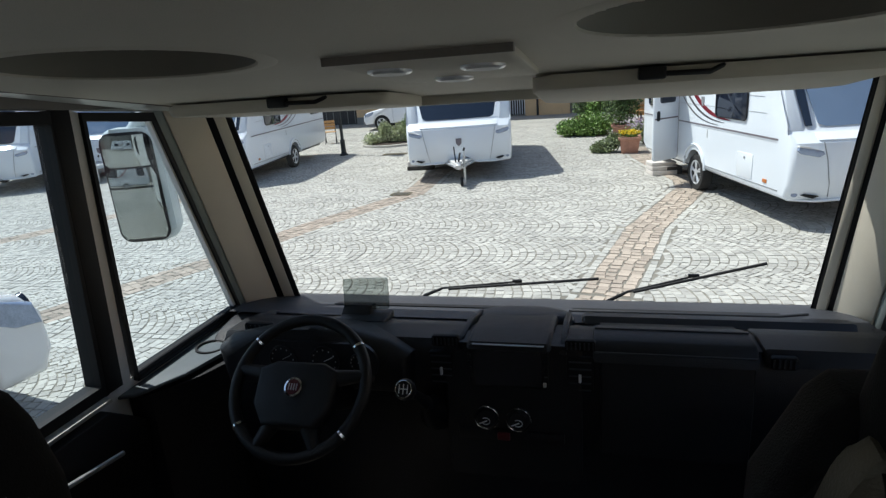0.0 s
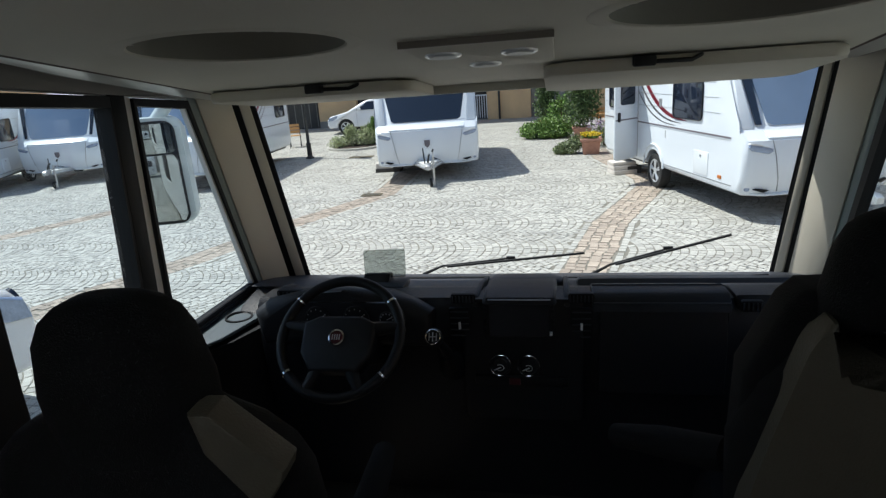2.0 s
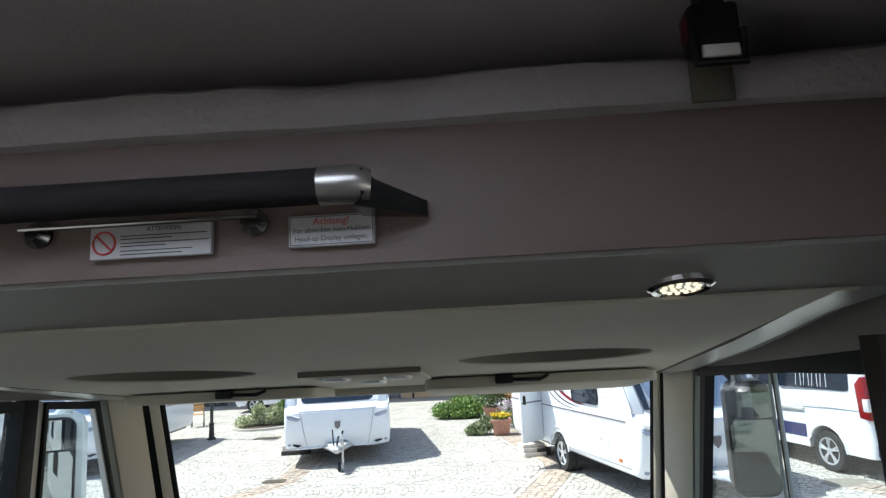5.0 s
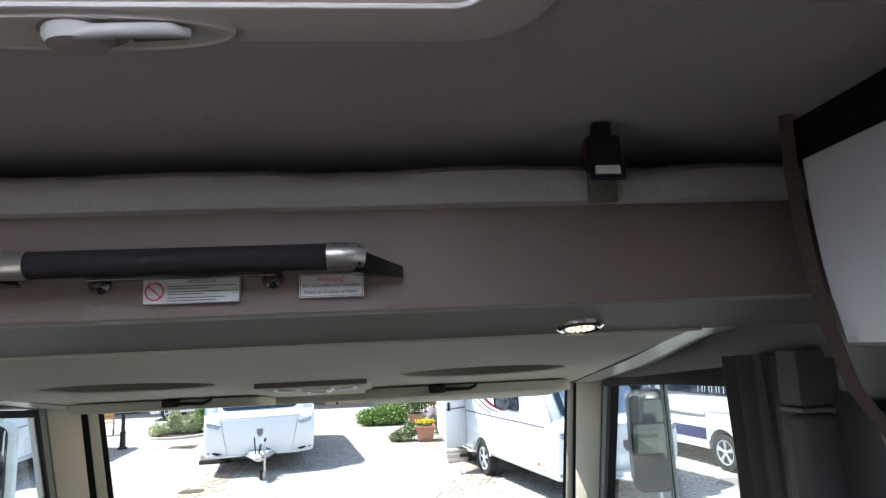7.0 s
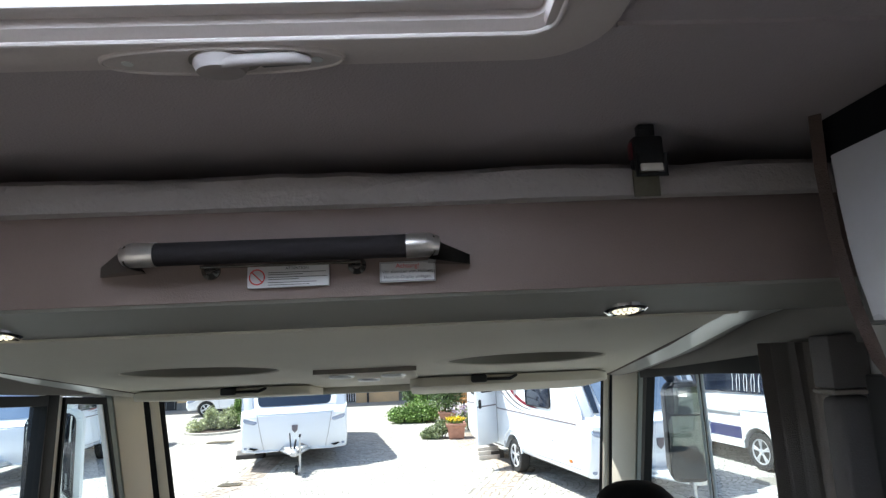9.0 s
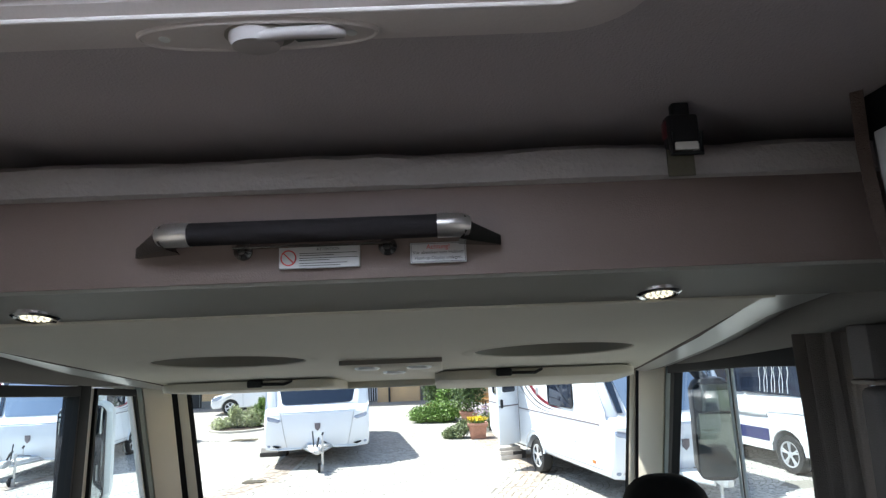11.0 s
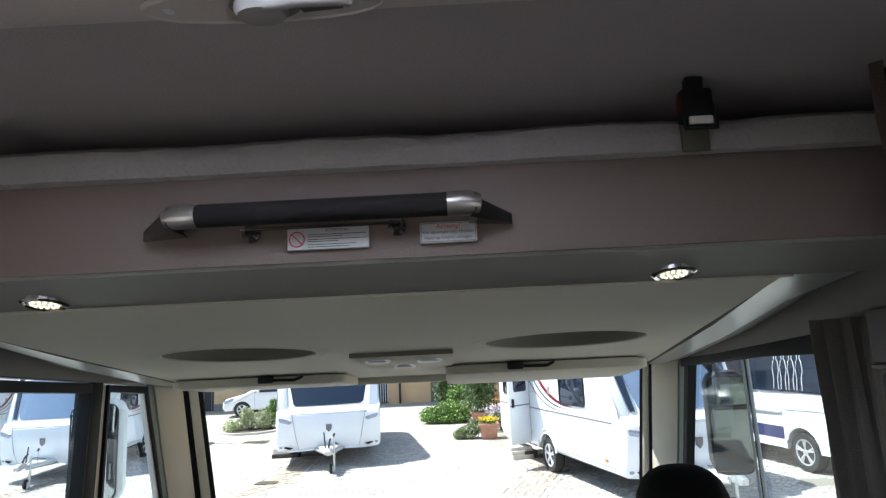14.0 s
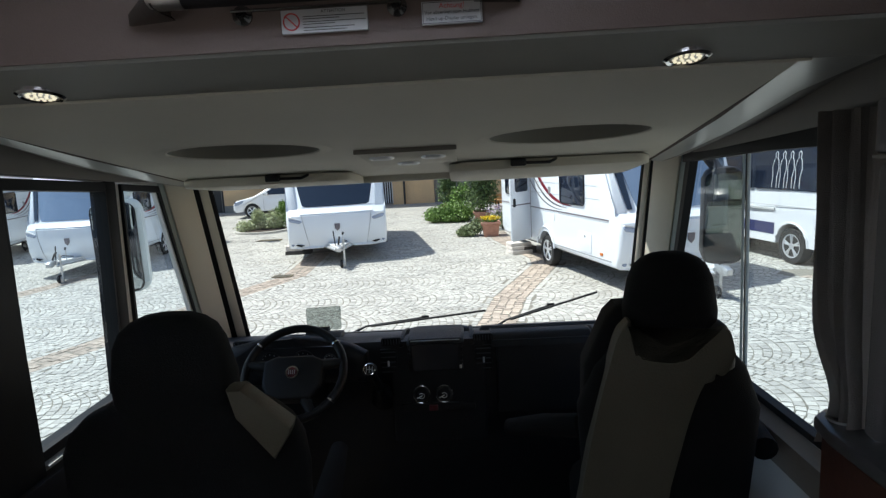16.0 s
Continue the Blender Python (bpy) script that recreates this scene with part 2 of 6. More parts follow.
def cobble_mat(name):
    """Distant paving: small stones of uneven greys between dark joints."""
    m = mat(name, (0.38, 0.373, 0.342), 0.8, var=0.14, scale=0.8, bump=0.4, bscale=45)
    n, l = m.node_tree.nodes, m.node_tree.links
    b = n["Principled BSDF"]
    src = b.inputs["Base Color"].links[0].from_socket
    tc, v, r, mx = n.new("ShaderNodeTexCoord"), n.new("ShaderNodeTexVoronoi"), n.new("ShaderNodeMapRange"), n.new("ShaderNodeMix")
    v.feature = "DISTANCE_TO_EDGE"
    v.inputs["Scale"].default_value, v.inputs["Randomness"].default_value = 8.5, 0.35
    r.inputs["From Min"].default_value, r.inputs["From Max"].default_value = 0.03, 0.10
    mx.data_type = "RGBA"
    l.new(tc.outputs["Object"], v.inputs["Vector"])
    l.new(v.outputs["Distance"], r.inputs["Value"])
    l.new(r.outputs[0], mx.inputs["Factor"])
    mx.inputs["A"].default_value = (0.12, 0.11, 0.09, 1)
    l.new(src, mx.inputs["B"])
    l.new(mx.outputs["Result"], b.inputs["Base Color"])
    return m


M["cobble"] = cobble_mat("distant_cobbles")
for key in ("mirror", "mirrordark"):   # polished all over
    tree = M[key].node_tree
    socket = tree.nodes["Principled BSDF"].inputs["Roughness"]
    tree.links.remove(socket.links[0])
    socket.default_value = 0.0


# ---- mesh helpers ----
def quadface(bm, pts):
    return bm.faces.new([bm.verts.new(p) for p in pts])


def box(x0, x1, y0, y1, z0, z1, bevel=0.0, seg=2):
    bm = bmesh.new()
    add_box(bm, x0, x1, y0, y1, z0, z1)
    if bevel:
        bmesh.ops.bevel(bm, geom=bm.edges[:], offset=bevel, segments=seg, profile=0.5, affect="EDGES")
    return bm


def add_box(bm, x0, x1, y0, y1, z0, z1):
    v = [bm.verts.new((x, y, z)) for z in (z0, z1) for y in (y0, y1) for x in (x0, x1)]
    for f in ((0, 2, 3, 1), (4, 5, 7, 6), (0, 1, 5, 4), (2, 6, 7, 3), (0, 4, 6, 2), (1, 3, 7, 5)):
        bm.faces.new([v[i] for i in f])
    return bm


AX = {"x": lambda a, b, d: (d, a, b), "y": lambda a, b, d: (a, d, b), "z": lambda a, b, d: (a, b, d)}


def add_prism(bm, pts, d0, d1, axis="x"):
    """A polygon, in the two other axes, drawn out along axis from d0 to d1."""
    put = AX[axis]
    lo = [bm.verts.new(put(a, b, d0)) for a, b in pts]
    hi = [bm.verts.new(put(a, b, d1)) for a, b in pts]
    k = len(pts)
    fs = [bm.faces.new(lo[::-1]), bm.faces.new(hi)]
    for i in range(k):
        fs.append(bm.faces.new((lo[i], lo[(i + 1) % k], hi[(i + 1) % k], hi[i])))
    return fs


def prism(pts, d0, d1, axis="x", bevel=0.0, seg=2):
    bm = bmesh.new()
    fs = add_prism(bm, pts, d0, d1, axis)
    if bevel:
        rim = list({e for f in fs[:2] for e in f.edges})
        bmesh.ops.bevel(bm, geom=rim, offset=bevel, segments=seg, profile=0.5, affect="EDGES")
    bmesh.ops.recalc_face_normals(bm, faces=bm.faces[:])
    return bm


def rrect(cx, cy, w, h, r, n=4):
    pts = []
    for sx, sy, a in ((1, 1, 0), (-1, 1, 90), (-1, -1, 180), (1, -1, 270)):
        for i in range(n + 1):
            t = radians(a + 90 * i / n)
            pts.append((cx + sx * (w / 2 - r) + r * math.cos(t), cy + sy * (h / 2 - r) + r * math.sin(t)))
    return pts


def add_lathe(bm, prof, n=24, m=Matrix()):
    """Turns a profile of (radius, height) about z."""
    rings = []
    for r, z in prof:
        rings.append([bm.verts.new(m @ Vector((r * math.cos(2 * math.pi * i / n), r * math.sin(2 * math.pi * i / n), z))) for i in range(n)])
    for a, b in zip(rings, rings[1:]):
        for i in range(n):
            bm.faces.new((a[i], a[(i + 1) % n], b[(i + 1) % n], b[i]))
    bm.faces.new(rings[0][::-1])
    bm.faces.new(rings[-1])
    return bm


def lathe(prof, n=24, m=Matrix()):
    return add_lathe(bmesh.new(), prof, n, m)


def add_tube(bm, pts, r, n=8, closed=False):
    pts = [Vector(p) for p in pts]
    k = len(pts)
    rings = []
    for i, p in enumerate(pts):
        a = pts[(i - 1) % k] if closed or i else p
        b = pts[(i + 1) % k] if closed or i < k - 1 else p
        d = (b - a).normalized()
        u = d.orthogonal() if abs(d.z) > 0.95 else d.cross(Vector((0, 0, 1)))
        u.normalize()
        w = d.cross(u)
        rr = r[i] if isinstance(r, (list, tuple)) else r
        rings.append([bm.verts.new(p + rr * (math.cos(2 * math.pi * j / n) * u + math.sin(2 * math.pi * j / n) * w)) for j in range(n)])
    for i in range(k if closed else k - 1):
        a, b = rings[i], rings[(i + 1) % k]
        for j in range(n):
            bm.faces.new((a[j], a[(j + 1) % n], b[(j + 1) % n], b[j]))
    if not closed:
        bm.faces.new(rings[0][::-1])
        bm.faces.new(rings[-1])
    return bm


def tube(pts, r, n=8, closed=False):
    return add_tube(bmesh.new(), pts, r, n, closed)


def part(name, bm, material, parent=None, label="", smooth=True, shadow=True):
    me = bpy.data.meshes.new(name)
    bmesh.ops.recalc_face_normals(bm, faces=bm.faces[:])
    bm.to_mesh(me)
    bm.free()
    me.materials.append(M[material])
    if smooth:
        me.polygons.foreach_set("use_smooth", [True] * len(me.polygons))
        me.set_sharp_from_angle(angle=radians(38))
    ob = new(name, me)
    if parent:
        ob.parent = parent
    if label:
        ob["label"] = label
    if not shadow:
        ob.visible_shadow = False
    return ob


def thing(name, label, category, group="", m=Matrix()):
    ob = new(name)
    ob.empty_display_size = 0.1
    ob.matrix_basis = m
    return tagged(ob, label, category, group)


def structure(name, bm, material, label, smooth=True, shadow=True, category=""):
    return tagged(part(name, bm, material, None, "", smooth, shadow), label, category or name.split("_")[0], kind="structure")


# ---- the motorhome: shell ----
C, HW = -0.305, 1.185          # middle line and half width inside
XR, XL = C + HW, C - HW


def side_wall(name, x_in, x_out, rear):
    """A side wall with its cab window; rear: where the window's rear edge lies."""
    bm = bmesh.new()
    sill = 1.49
    add_prism(bm, [(-4.6, 0.62), (2.55, 0.62), (2.55, 1.33), (2.515, sill - 0.1), (2.46, sill), (-4.6, sill)], x_in, x_out)
    add_prism(bm, [(-4.6, 2.40), (rear, 2.40), (1.76, 2.32), (2.08, 2.29), (2.0, 2.86), (-4.6, 2.86)], x_in, x_out)
    for ya, yb in ((-4.6, -2.3), (-0.9, rear)):   # an added, unseen second window behind the seats lets light in
        add_prism(bm, [(ya, sill), (yb, sill), (yb, 2.40), (ya, 2.40)], x_in, x_out)
    add_prism(bm, [(2.03, sill), (2.46, sill), (2.08, 2.29), (1.752, 2.32)], x_in, x_out)
    if name == "wall_left":
        add_prism(bm, [(1.385, sill), (1.43, sill), (1.475, 2.34), (1.437, 2.35)], x_in, x_out)
    return structure(name, bm, "wallin", "pale cream side wall of the motorhome cab", category="wall")


side_wall("wall_right", XR, XR + 0.022, 0.45)
side_wall("wall_left", XL - 0.022, XL, 0.83)
structure("wall_rear", box(XL - 0.045, XR + 0.045, -4.64, -4.60, 0.62, 2.86), "wallin", "pale plain rear wall of the motorhome", category="wall")
structure("wall_front", prism([(2.56, 0.4), (2.60, 0.4), (2.60, 1.32), (2.56, 1.32)], XL - 0.04, XR + 0.04), "black", "black front bulkhead under the windscreen", category="wall")
structure("floor", box(XL - 0.045, XR + 0.045, -4.64, 2.56, 0.60, 0.66), "floor", "dark vinyl floor of the motorhome", category="floor")
structure("wall_outside_trim", prism([(2.60, 0.35), (2.72, 0.5), (2.72, 1.1), (2.60, 1.30)], XL, XR, bevel=0.05), "white", "white front skirt of the motorhome", category="bodywork")

# ceiling with the opening of the roof hatch
HX0, HX1, HY0, HY1 = -0.635, 0.035, -1.02, -0.360
bm = bmesh.new()
for x0, x1, y0, y1 in ((XL - 0.04, HX0, -4.64, 0.3), (HX1, XR + 0.04, -4.64, 0.3), (HX0, HX1, -4.64, HY0), (HX0, HX1, HY1, 0.3), (XL - 0.04, XR + 0.04, 0.3, 2.1)):
    add_box(bm, x0, x1, y0, y1, 2.788, 2.86)
add_box(bm, 0.11, XR, -0.354, -0.349, 2.783, 2.79)
structure("ceiling", bm, "roof", "grey cloth-lined ceiling with a thin joint", category="ceiling")
structure("wall_overcab", prism([(2.0, 2.84), (2.08, 2.30), (2.13, 2.28), (2.10, 2.86)], XL, XR), "wallin", "cab front panel over the windscreen", category="wall")

# windscreen: pane, black print round it, trims
def wsy(z):
    return 2.087 + (2.28 - z) * 0.47


window_1 = tagged(new("window_1"), "wide raked windscreen with a black printed edge", "windscreen", kind="structure")
bm = bmesh.new()
quadface(bm, [(C - 1.19, wsy(1.30), 1.30), (C + 1.19, wsy(1.30), 1.30), (C + 1.17, wsy(2.32), 2.32), (C - 1.17, wsy(2.32), 2.32)])
part("pane", bm, "windscreen", window_1, "clear windscreen glass", shadow=False)
bm = bmesh.new()
add_prism(bm, [(wsy(1.30) - 0.01, 1.295), (wsy(1.36) - 0.01, 1.352), (wsy(1.36) - 0.03, 1.345), (wsy(1.30) - 0.06, 1.29)], C - 1.16, C + 1.16)
part("lower_seal", bm, "rubber", window_1)

# the pillars beside the windscreen: strips that step inwards from the side window to the glass
def pillar(name, s, tuck, back):
    """Edges run from the side window's frame (0) to the glass; each is (offset from the middle, y, z) at the top and the bottom."""
    p = tagged(new(name), "cream moulded windscreen pillar with black and grey strips", "pillar trim", kind="structure")
    def edge(k):
        a = [(Vector((1.186, back, 2.318)), Vector((1.186, back + 0.305, 1.455))), (Vector((1.093, 1.925, 2.292)), Vector((1.119, 2.285, 1.395))), (Vector((1.024 + tuck, 1.982, 2.279)), Vector((1.031 + tuck, 2.318, 1.425))), (Vector((1.135, 2.092, 2.276)), Vector((1.175, 2.512, 1.378)))]
        i = min(int(k), 2)
        return [u.lerp(v, k - i) for u, v in zip(a[i], a[i + 1])]
    def strip(part_name, k0, k1, proud, material, label="", thick=0.03):
        bm = bmesh.new()
        (t0, b0), (t1, b1) = edge(k0), edge(k1)
        for q in (t0, t1):
            q.z += 0.03
        for q in (b0, b1):
            q.z -= 0.03
        n = (t1 - t0).cross(b0 - t0).normalized()
        if n.y > 0:
            n = -n
        outs = [v + n * proud for v in (t0, t1, b1, b0)]
        ins = [v - n * thick for v in (t0, t1, b1, b0)]
        f = [[bm.verts.new((C + s * v.x, v.y, v.z)) for v in row] for row in (outs, ins)]
        bm.faces.new(f[0])
        bm.faces.new(f[1][::-1])
        for i in range(4):
            bm.faces.new((f[0][i], f[1][i], f[1][(i + 1) % 4], f[0][(i + 1) % 4]))
        bmesh.ops.recalc_face_normals(bm, faces=bm.faces[:])
        bmesh.ops.bevel(bm, geom=bm.edges[:], offset=min(0.004, thick * 0.3), segments=2, profile=0.5, affect="EDGES")
        part(part_name, bm, material, p, label)
    strip("edge_frame", 0.0, 0.20, 0.002, "edgegrey", "pale grey edge strip")
    strip("moulding", 0.19, 1.0, 0.008, "cream", "cream moulding")
    strip("black_strip", 1.0, 1.32, 0.000, "rubber", "black strip")
    strip("bead", 1.32, 1.78, 0.006, "cream", "cream bead")
    strip("glass_seal", 1.78, 2.02, 0.002, "rubber", "black seal")
    strip("seal_return", 2.0, 3.0, 0.0, "rubber", "black rubber return to the glass", 0.004)


pillar("trim_left_pillar", -1, 0.0, 1.776)
pillar("trim_right_pillar", 1, 0.030, 1.755)

# left window and quarter light: black frames and panes
def framed_window(name, pts, x_in, s, label, width=0.035, deep=0.024):
    """pts: the opening's corners (y, z), round it; s: the side on which outside lies."""
    w = tagged(new(name), label, "window", kind="structure")
    mid = Vector((sum(p[0] for p in pts) / len(pts), sum(p[1] for p in pts) / len(pts)))
    for i in range(len(pts)):
        a, b = Vector(pts[i]), Vector(pts[(i + 1) % len(pts)])
        wa, wb = (mid - a).normalized() * width * 1.4, (mid - b).normalized() * width * 1.4
        bm = bmesh.new()
        add_prism(bm, [tuple(a), tuple(b), tuple(b + wb), tuple(a + wa)], x_in - s * 0.012, x_in + s * deep)
        part("frame", bm, "rubber", w, smooth=False)
    bm = bmesh.new()
    quadface(bm, [(x_in + s * 0.012, y, z) for y, z in pts])
    part("pane", bm, "sideglass", w, "clear side glass", shadow=False)
    return w


window_2 = framed_window("window_2", [(1.44, 1.475), (2.062, 1.475), (1.776, 2.315), (1.475, 2.34)], XL, -1, "fixed quarter light in a thick black rubber frame", 0.021)
for zc in (1.476, 1.494):
    part("lower_gasket", tube([(XL + 0.008, 1.45, zc), (XL + 0.008, 2.04 - (zc - 1.476) * 0.4, zc)], 0.009, 8), "rubber", window_2)
window_3 = framed_window("window_3", [(0.80, 1.49), (1.325, 1.49), (1.388, 2.35), (0.83, 2.39)], XL, -1, "cab side window in a thick black frame", 0.03, 0.05)
part("sash_bar", prism([(1.320, 1.492), (1.384, 1.492), (1.436, 2.35), (1.372, 2.355)], XL - 0.026, XL + 0.014, bevel=0.004), "rubber", window_3)
part("window_sill", prism([(XL - 0.02, 1.500), (XL + 0.035, 1.487), (XL + 0.035, 1.477), (XL - 0.02, 1.48)], 0.82, 1.31, axis="y"), "rail", window_3, "pale metal window ledge")
# Plain black panel added over the pale wall behind the window.
part("blind_cassette", box(XL + 0.001, XL + 0.03, 0.30, 0.815, 1.30, 2.47, 0.006), "rubber", window_3, "black panel covering the wall behind the window")
window_4 = framed_window("window_4", [(0.46, 1.50), (2.03, 1.48), (1.748, 2.325), (0.46, 2.405)], XR, 1, "large sliding cab side window in a black rubber frame", 0.032)
part("sliding_stile", prism([(1.200, 1.51), (1.208, 1.51), (1.222, 2.345), (1.214, 2.347)], XR - 0.002, XR + 0.008, bevel=0.002), "teal", window_4, "slim grey sliding-glass edge")
part("head_frame", prism([(0.46, 2.362), (1.20, 2.338), (1.76, 2.296), (1.76, 2.345), (1.20, 2.385), (0.46, 2.43)], XR - 0.026, XR + 0.01, bevel=0.004), "rubber", window_4, "black upper frame")
part("glass_edge", prism([(1.246, 1.51), (1.250, 1.51), (1.264, 2.343), (1.260, 2.344)], XR + 0.002, XR + 0.010), "edgegrey", window_4, "thin greenish glass edge")
part("stile_seal", prism([(1.211, 1.51), (1.225, 1.51), (1.239, 2.345), (1.225, 2.347)], XR + 0.002, XR + 0.010), "rubber", window_4)
part("inner_ledge", prism([(XR - 0.045, 1.46), (XR + 0.01, 1.49), (XR + 0.01, 1.40), (XR - 0.045, 1.36)], 0.1, 2.0, axis="y", bevel=0.006), "taupe", window_4)

# light rails and valances between the bed's underside and the side walls
for s, nm in ((1, "trim_rail_right"), (-1, "trim_rail_left")):
    r = tagged(new(nm), "satin grey rail and taupe valance over the side window", "ceiling trim", kind="structure")
    X = lambda off: C + s * off
    inner = [Vector((X(0.72), 0.06, 2.520)), Vector((X(0.86), 0.70, 2.452)), Vector((X(0.985), 1.40, 2.378)), Vector((X(1.09), 2.08, 2.300))]
    outer = [Vector((X(1.16), 0.06, 2.60)), Vector((X(1.15), 0.60, 2.545)), Vector((X(1.165), 1.10, 2.435)), Vector((X(1.17), 1.66, 2.345))]
    bm = bmesh.new()
    n = 16
    def along(ps, t):
        f = t * (len(ps) - 1)
        i = min(int(f), len(ps) - 2)
        return ps[i].lerp(ps[i + 1], f - i)
    rows = []
    end = Vector((X(1.165), 2.06, 2.305))
    for i in range(n + 1):
        a, b = along(inner, i / n), along(outer + [end], i / n)
        rows.append([bm.verts.new(a.lerp(b, j / 6) + Vector((0, 0, -0.020 * math.sin(math.pi * j / 6)))) for j in range(7)])
    back = bm.copy()
    back.verts.ensure_lookup_table()
    bm.verts.ensure_lookup_table()
    for i in range(n):
        for j in range(6):
            mesh = bm if j < 3 else back
            k = i * 7 + j
            mesh.faces.new([mesh.verts[q] for q in (k, k + 1, k + 8, k + 7)])
    for mesh in (bm, back):
        bmesh.ops.delete(mesh, geom=[v for v in mesh.verts if not v.link_faces], context="VERTS")
    part("rail", bm, "rail", r)
    part("lining", back, "valance", r, "dark cloth lining behind the rail")
    bm = bmesh.new()
    for i in range(n):
        a, b = along(inner, i / n), along(inner, (i + 1) / n)
        up, out = Vector((0, 0, 0.02)), Vector((-s * 0.022, 0, 0.004))
        quadface(bm, [a, b, b + out, a + out])
        quadface(bm, [a + out, b + out, b + out + up, a + out + up])
    part("groove", bm, "taupe", r)
    # A dark tube puts the shade of the gap beside the lining into colour.
    part("edge_bead", tube([p + Vector((-s * 0.004, 0, -0.004)) for p in [inner[0].lerp(inner[1], 0.06), inner[0].lerp(inner[1], 0.2)] + inner[1:]], [0.003, 0.009, 0.010, 0.010, 0.010], 8), "strap", r, "dark line standing in for the shaded gap along the lining")
    val = [(1.68, 2.335), (1.40, 2.352), (0.75, 2.408), (0.06, 2.46), (0.06, 2.62), (0.60, 2.555), (1.10, 2.44), (1.45, 2.378)]
    part("valance", prism(val, X(1.155), X(1.185), bevel=0.008), "valance", r)

# ---- the drop-down bed over the cab ----
def under_z(y):
    return 2.40 - 0.105 * (y - 1.06)


bed = thing("lift_bed", "taupe and beige upholstered drop-down bed over the cab", "bed")
bm = bmesh.new()
HOLLOWS = ((-0.740, 0.845, 0.215), (0.196, 0.850, 0.228))   # middle and half width
nx, ny, y0, y1 = 120, 120, 0.085, 2.10
grid = []
for j in range(ny + 1):
    y = y0 + (y1 - y0) * j / ny
    half = 0.72 + (y - 0.06) / 2.02 * 0.37
    row = []
    for i in range(nx + 1):
        x = C + half * (2 * i / nx - 1)
        z = under_z(y)
        row.append(bm.verts.new((x, y, z)))
    grid.append(row)
for a, b in zip(grid, grid[1:]):
    for i in range(nx):
        q = (a[i], b[i], b[i + 1], a[i + 1])
        if not any(all(math.hypot(v.co.x - cx, (v.co.y - cy) * 1.25) < rad * 1.07 for v in q) for cx, cy, rad in HOLLOWS):
            bm.faces.new(q)
bmesh.ops.delete(bm, geom=[v for v in bm.verts if not v.link_faces], context="VERTS")
part("underside", bm, "under", bed, "beige lining with two round openings")
for cx, cy, rad in HOLLOWS:
    for nm, steps, mt, lb in (("hollow_rim", ((1.17, 0.0004), (1.16, -0.0004), (1.01, -0.0006), (0.995, 0.004)), "under", ""), ("hollow", ((0.995, 0.003), (0.98, 0.02), (0.955, 0.075), (0.90, 0.10), (0.6, 0.118), (0.02, 0.122)), "bowl", "round hollow, its shade put into a darker colour")):
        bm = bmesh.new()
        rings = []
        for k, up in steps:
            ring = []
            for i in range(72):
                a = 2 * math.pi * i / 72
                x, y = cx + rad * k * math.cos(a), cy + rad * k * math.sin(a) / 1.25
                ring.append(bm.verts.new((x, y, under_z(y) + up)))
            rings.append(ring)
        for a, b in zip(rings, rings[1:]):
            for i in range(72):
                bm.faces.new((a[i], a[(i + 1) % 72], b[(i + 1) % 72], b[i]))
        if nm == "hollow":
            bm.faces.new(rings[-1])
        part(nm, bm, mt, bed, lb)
FX0, FX1 = C - 0.86, C + 0.86
part("lower_edge", prism([(-0.033, 2.546), (-0.028, 2.538), (0.02, 2.524), (0.087, 2.5035), (0.10, 2.53), (-0.02, 2.58)], C - 0.99, C + 0.99), "chamfer", bed, "grey leatherette lower edge")
part("piping", tube([(C - 0.74, 0.087, 2.503), (C + 0.74, 0.087, 2.503)], 0.0035, 6), "under", bed)
part("fascia", prism([(-0.036, 2.543), (0.02, 2.543), (0.02, 2.678), (-0.03, 2.678), (-0.04, 2.66), (-0.043, 2.61)], FX0 - 0.1, FX1 + 0.08, bevel=0.004), "fascia", bed, "taupe leatherette front board")
bm = bmesh.new()
nx = 90
sec = [(0.25, 2.672), (-0.02, 2.672), (-0.040, 2.682), (-0.046, 2.703), (-0.040, 2.724), (-0.02, 2.737), (0.25, 2.742)]
rows = []
for i in range(nx + 1):
    x = FX0 - 0.1 + (FX1 - FX0 + 0.18) * i / nx
    w = noise.noise(Vector((x * 5, 0, 0))) * 0.006 + noise.noise(Vector((x * 17, 3, 0))) * 0.0025
    rows.append([bm.verts.new((x, y - (w if 1 < k < 5 else 0), z + (w if k > 3 else 0))) for k, (y, z) in enumerate(sec)])
for a, b in zip(rows, rows[1:]):
    for k in range(len(sec) - 1):
        bm.faces.new((a[k], b[k], b[k + 1], a[k + 1]))
part("mattress", bm, "mattress", bed, "pale quilted mattress edge")
bm = prism(rrect(-0.283, 1.155, 0.31, 0.43, 0.03), -0.012, 0.002, axis="z", bevel=0.004)
for v in bm.verts:
    v.co.z += under_z(v.co.y)
part("light_panel", bm, "under", bed)
bm = bmesh.new()
add_prism(bm, [(-0.44, 0.935), (-0.126, 0.935), (-0.126, 0.95), (-0.44, 0.95)], under_z(0.94) - 0.013, under_z(0.94) + 0.004, axis="z")
part("panel_rib", bm, "taupe", bed)
part("header_rib", box(C - 0.42, C + 0.62, 2.01, 2.05, under_z(2.03) - 0.030, under_z(2.03) + 0.01, 0.008), "under", bed)


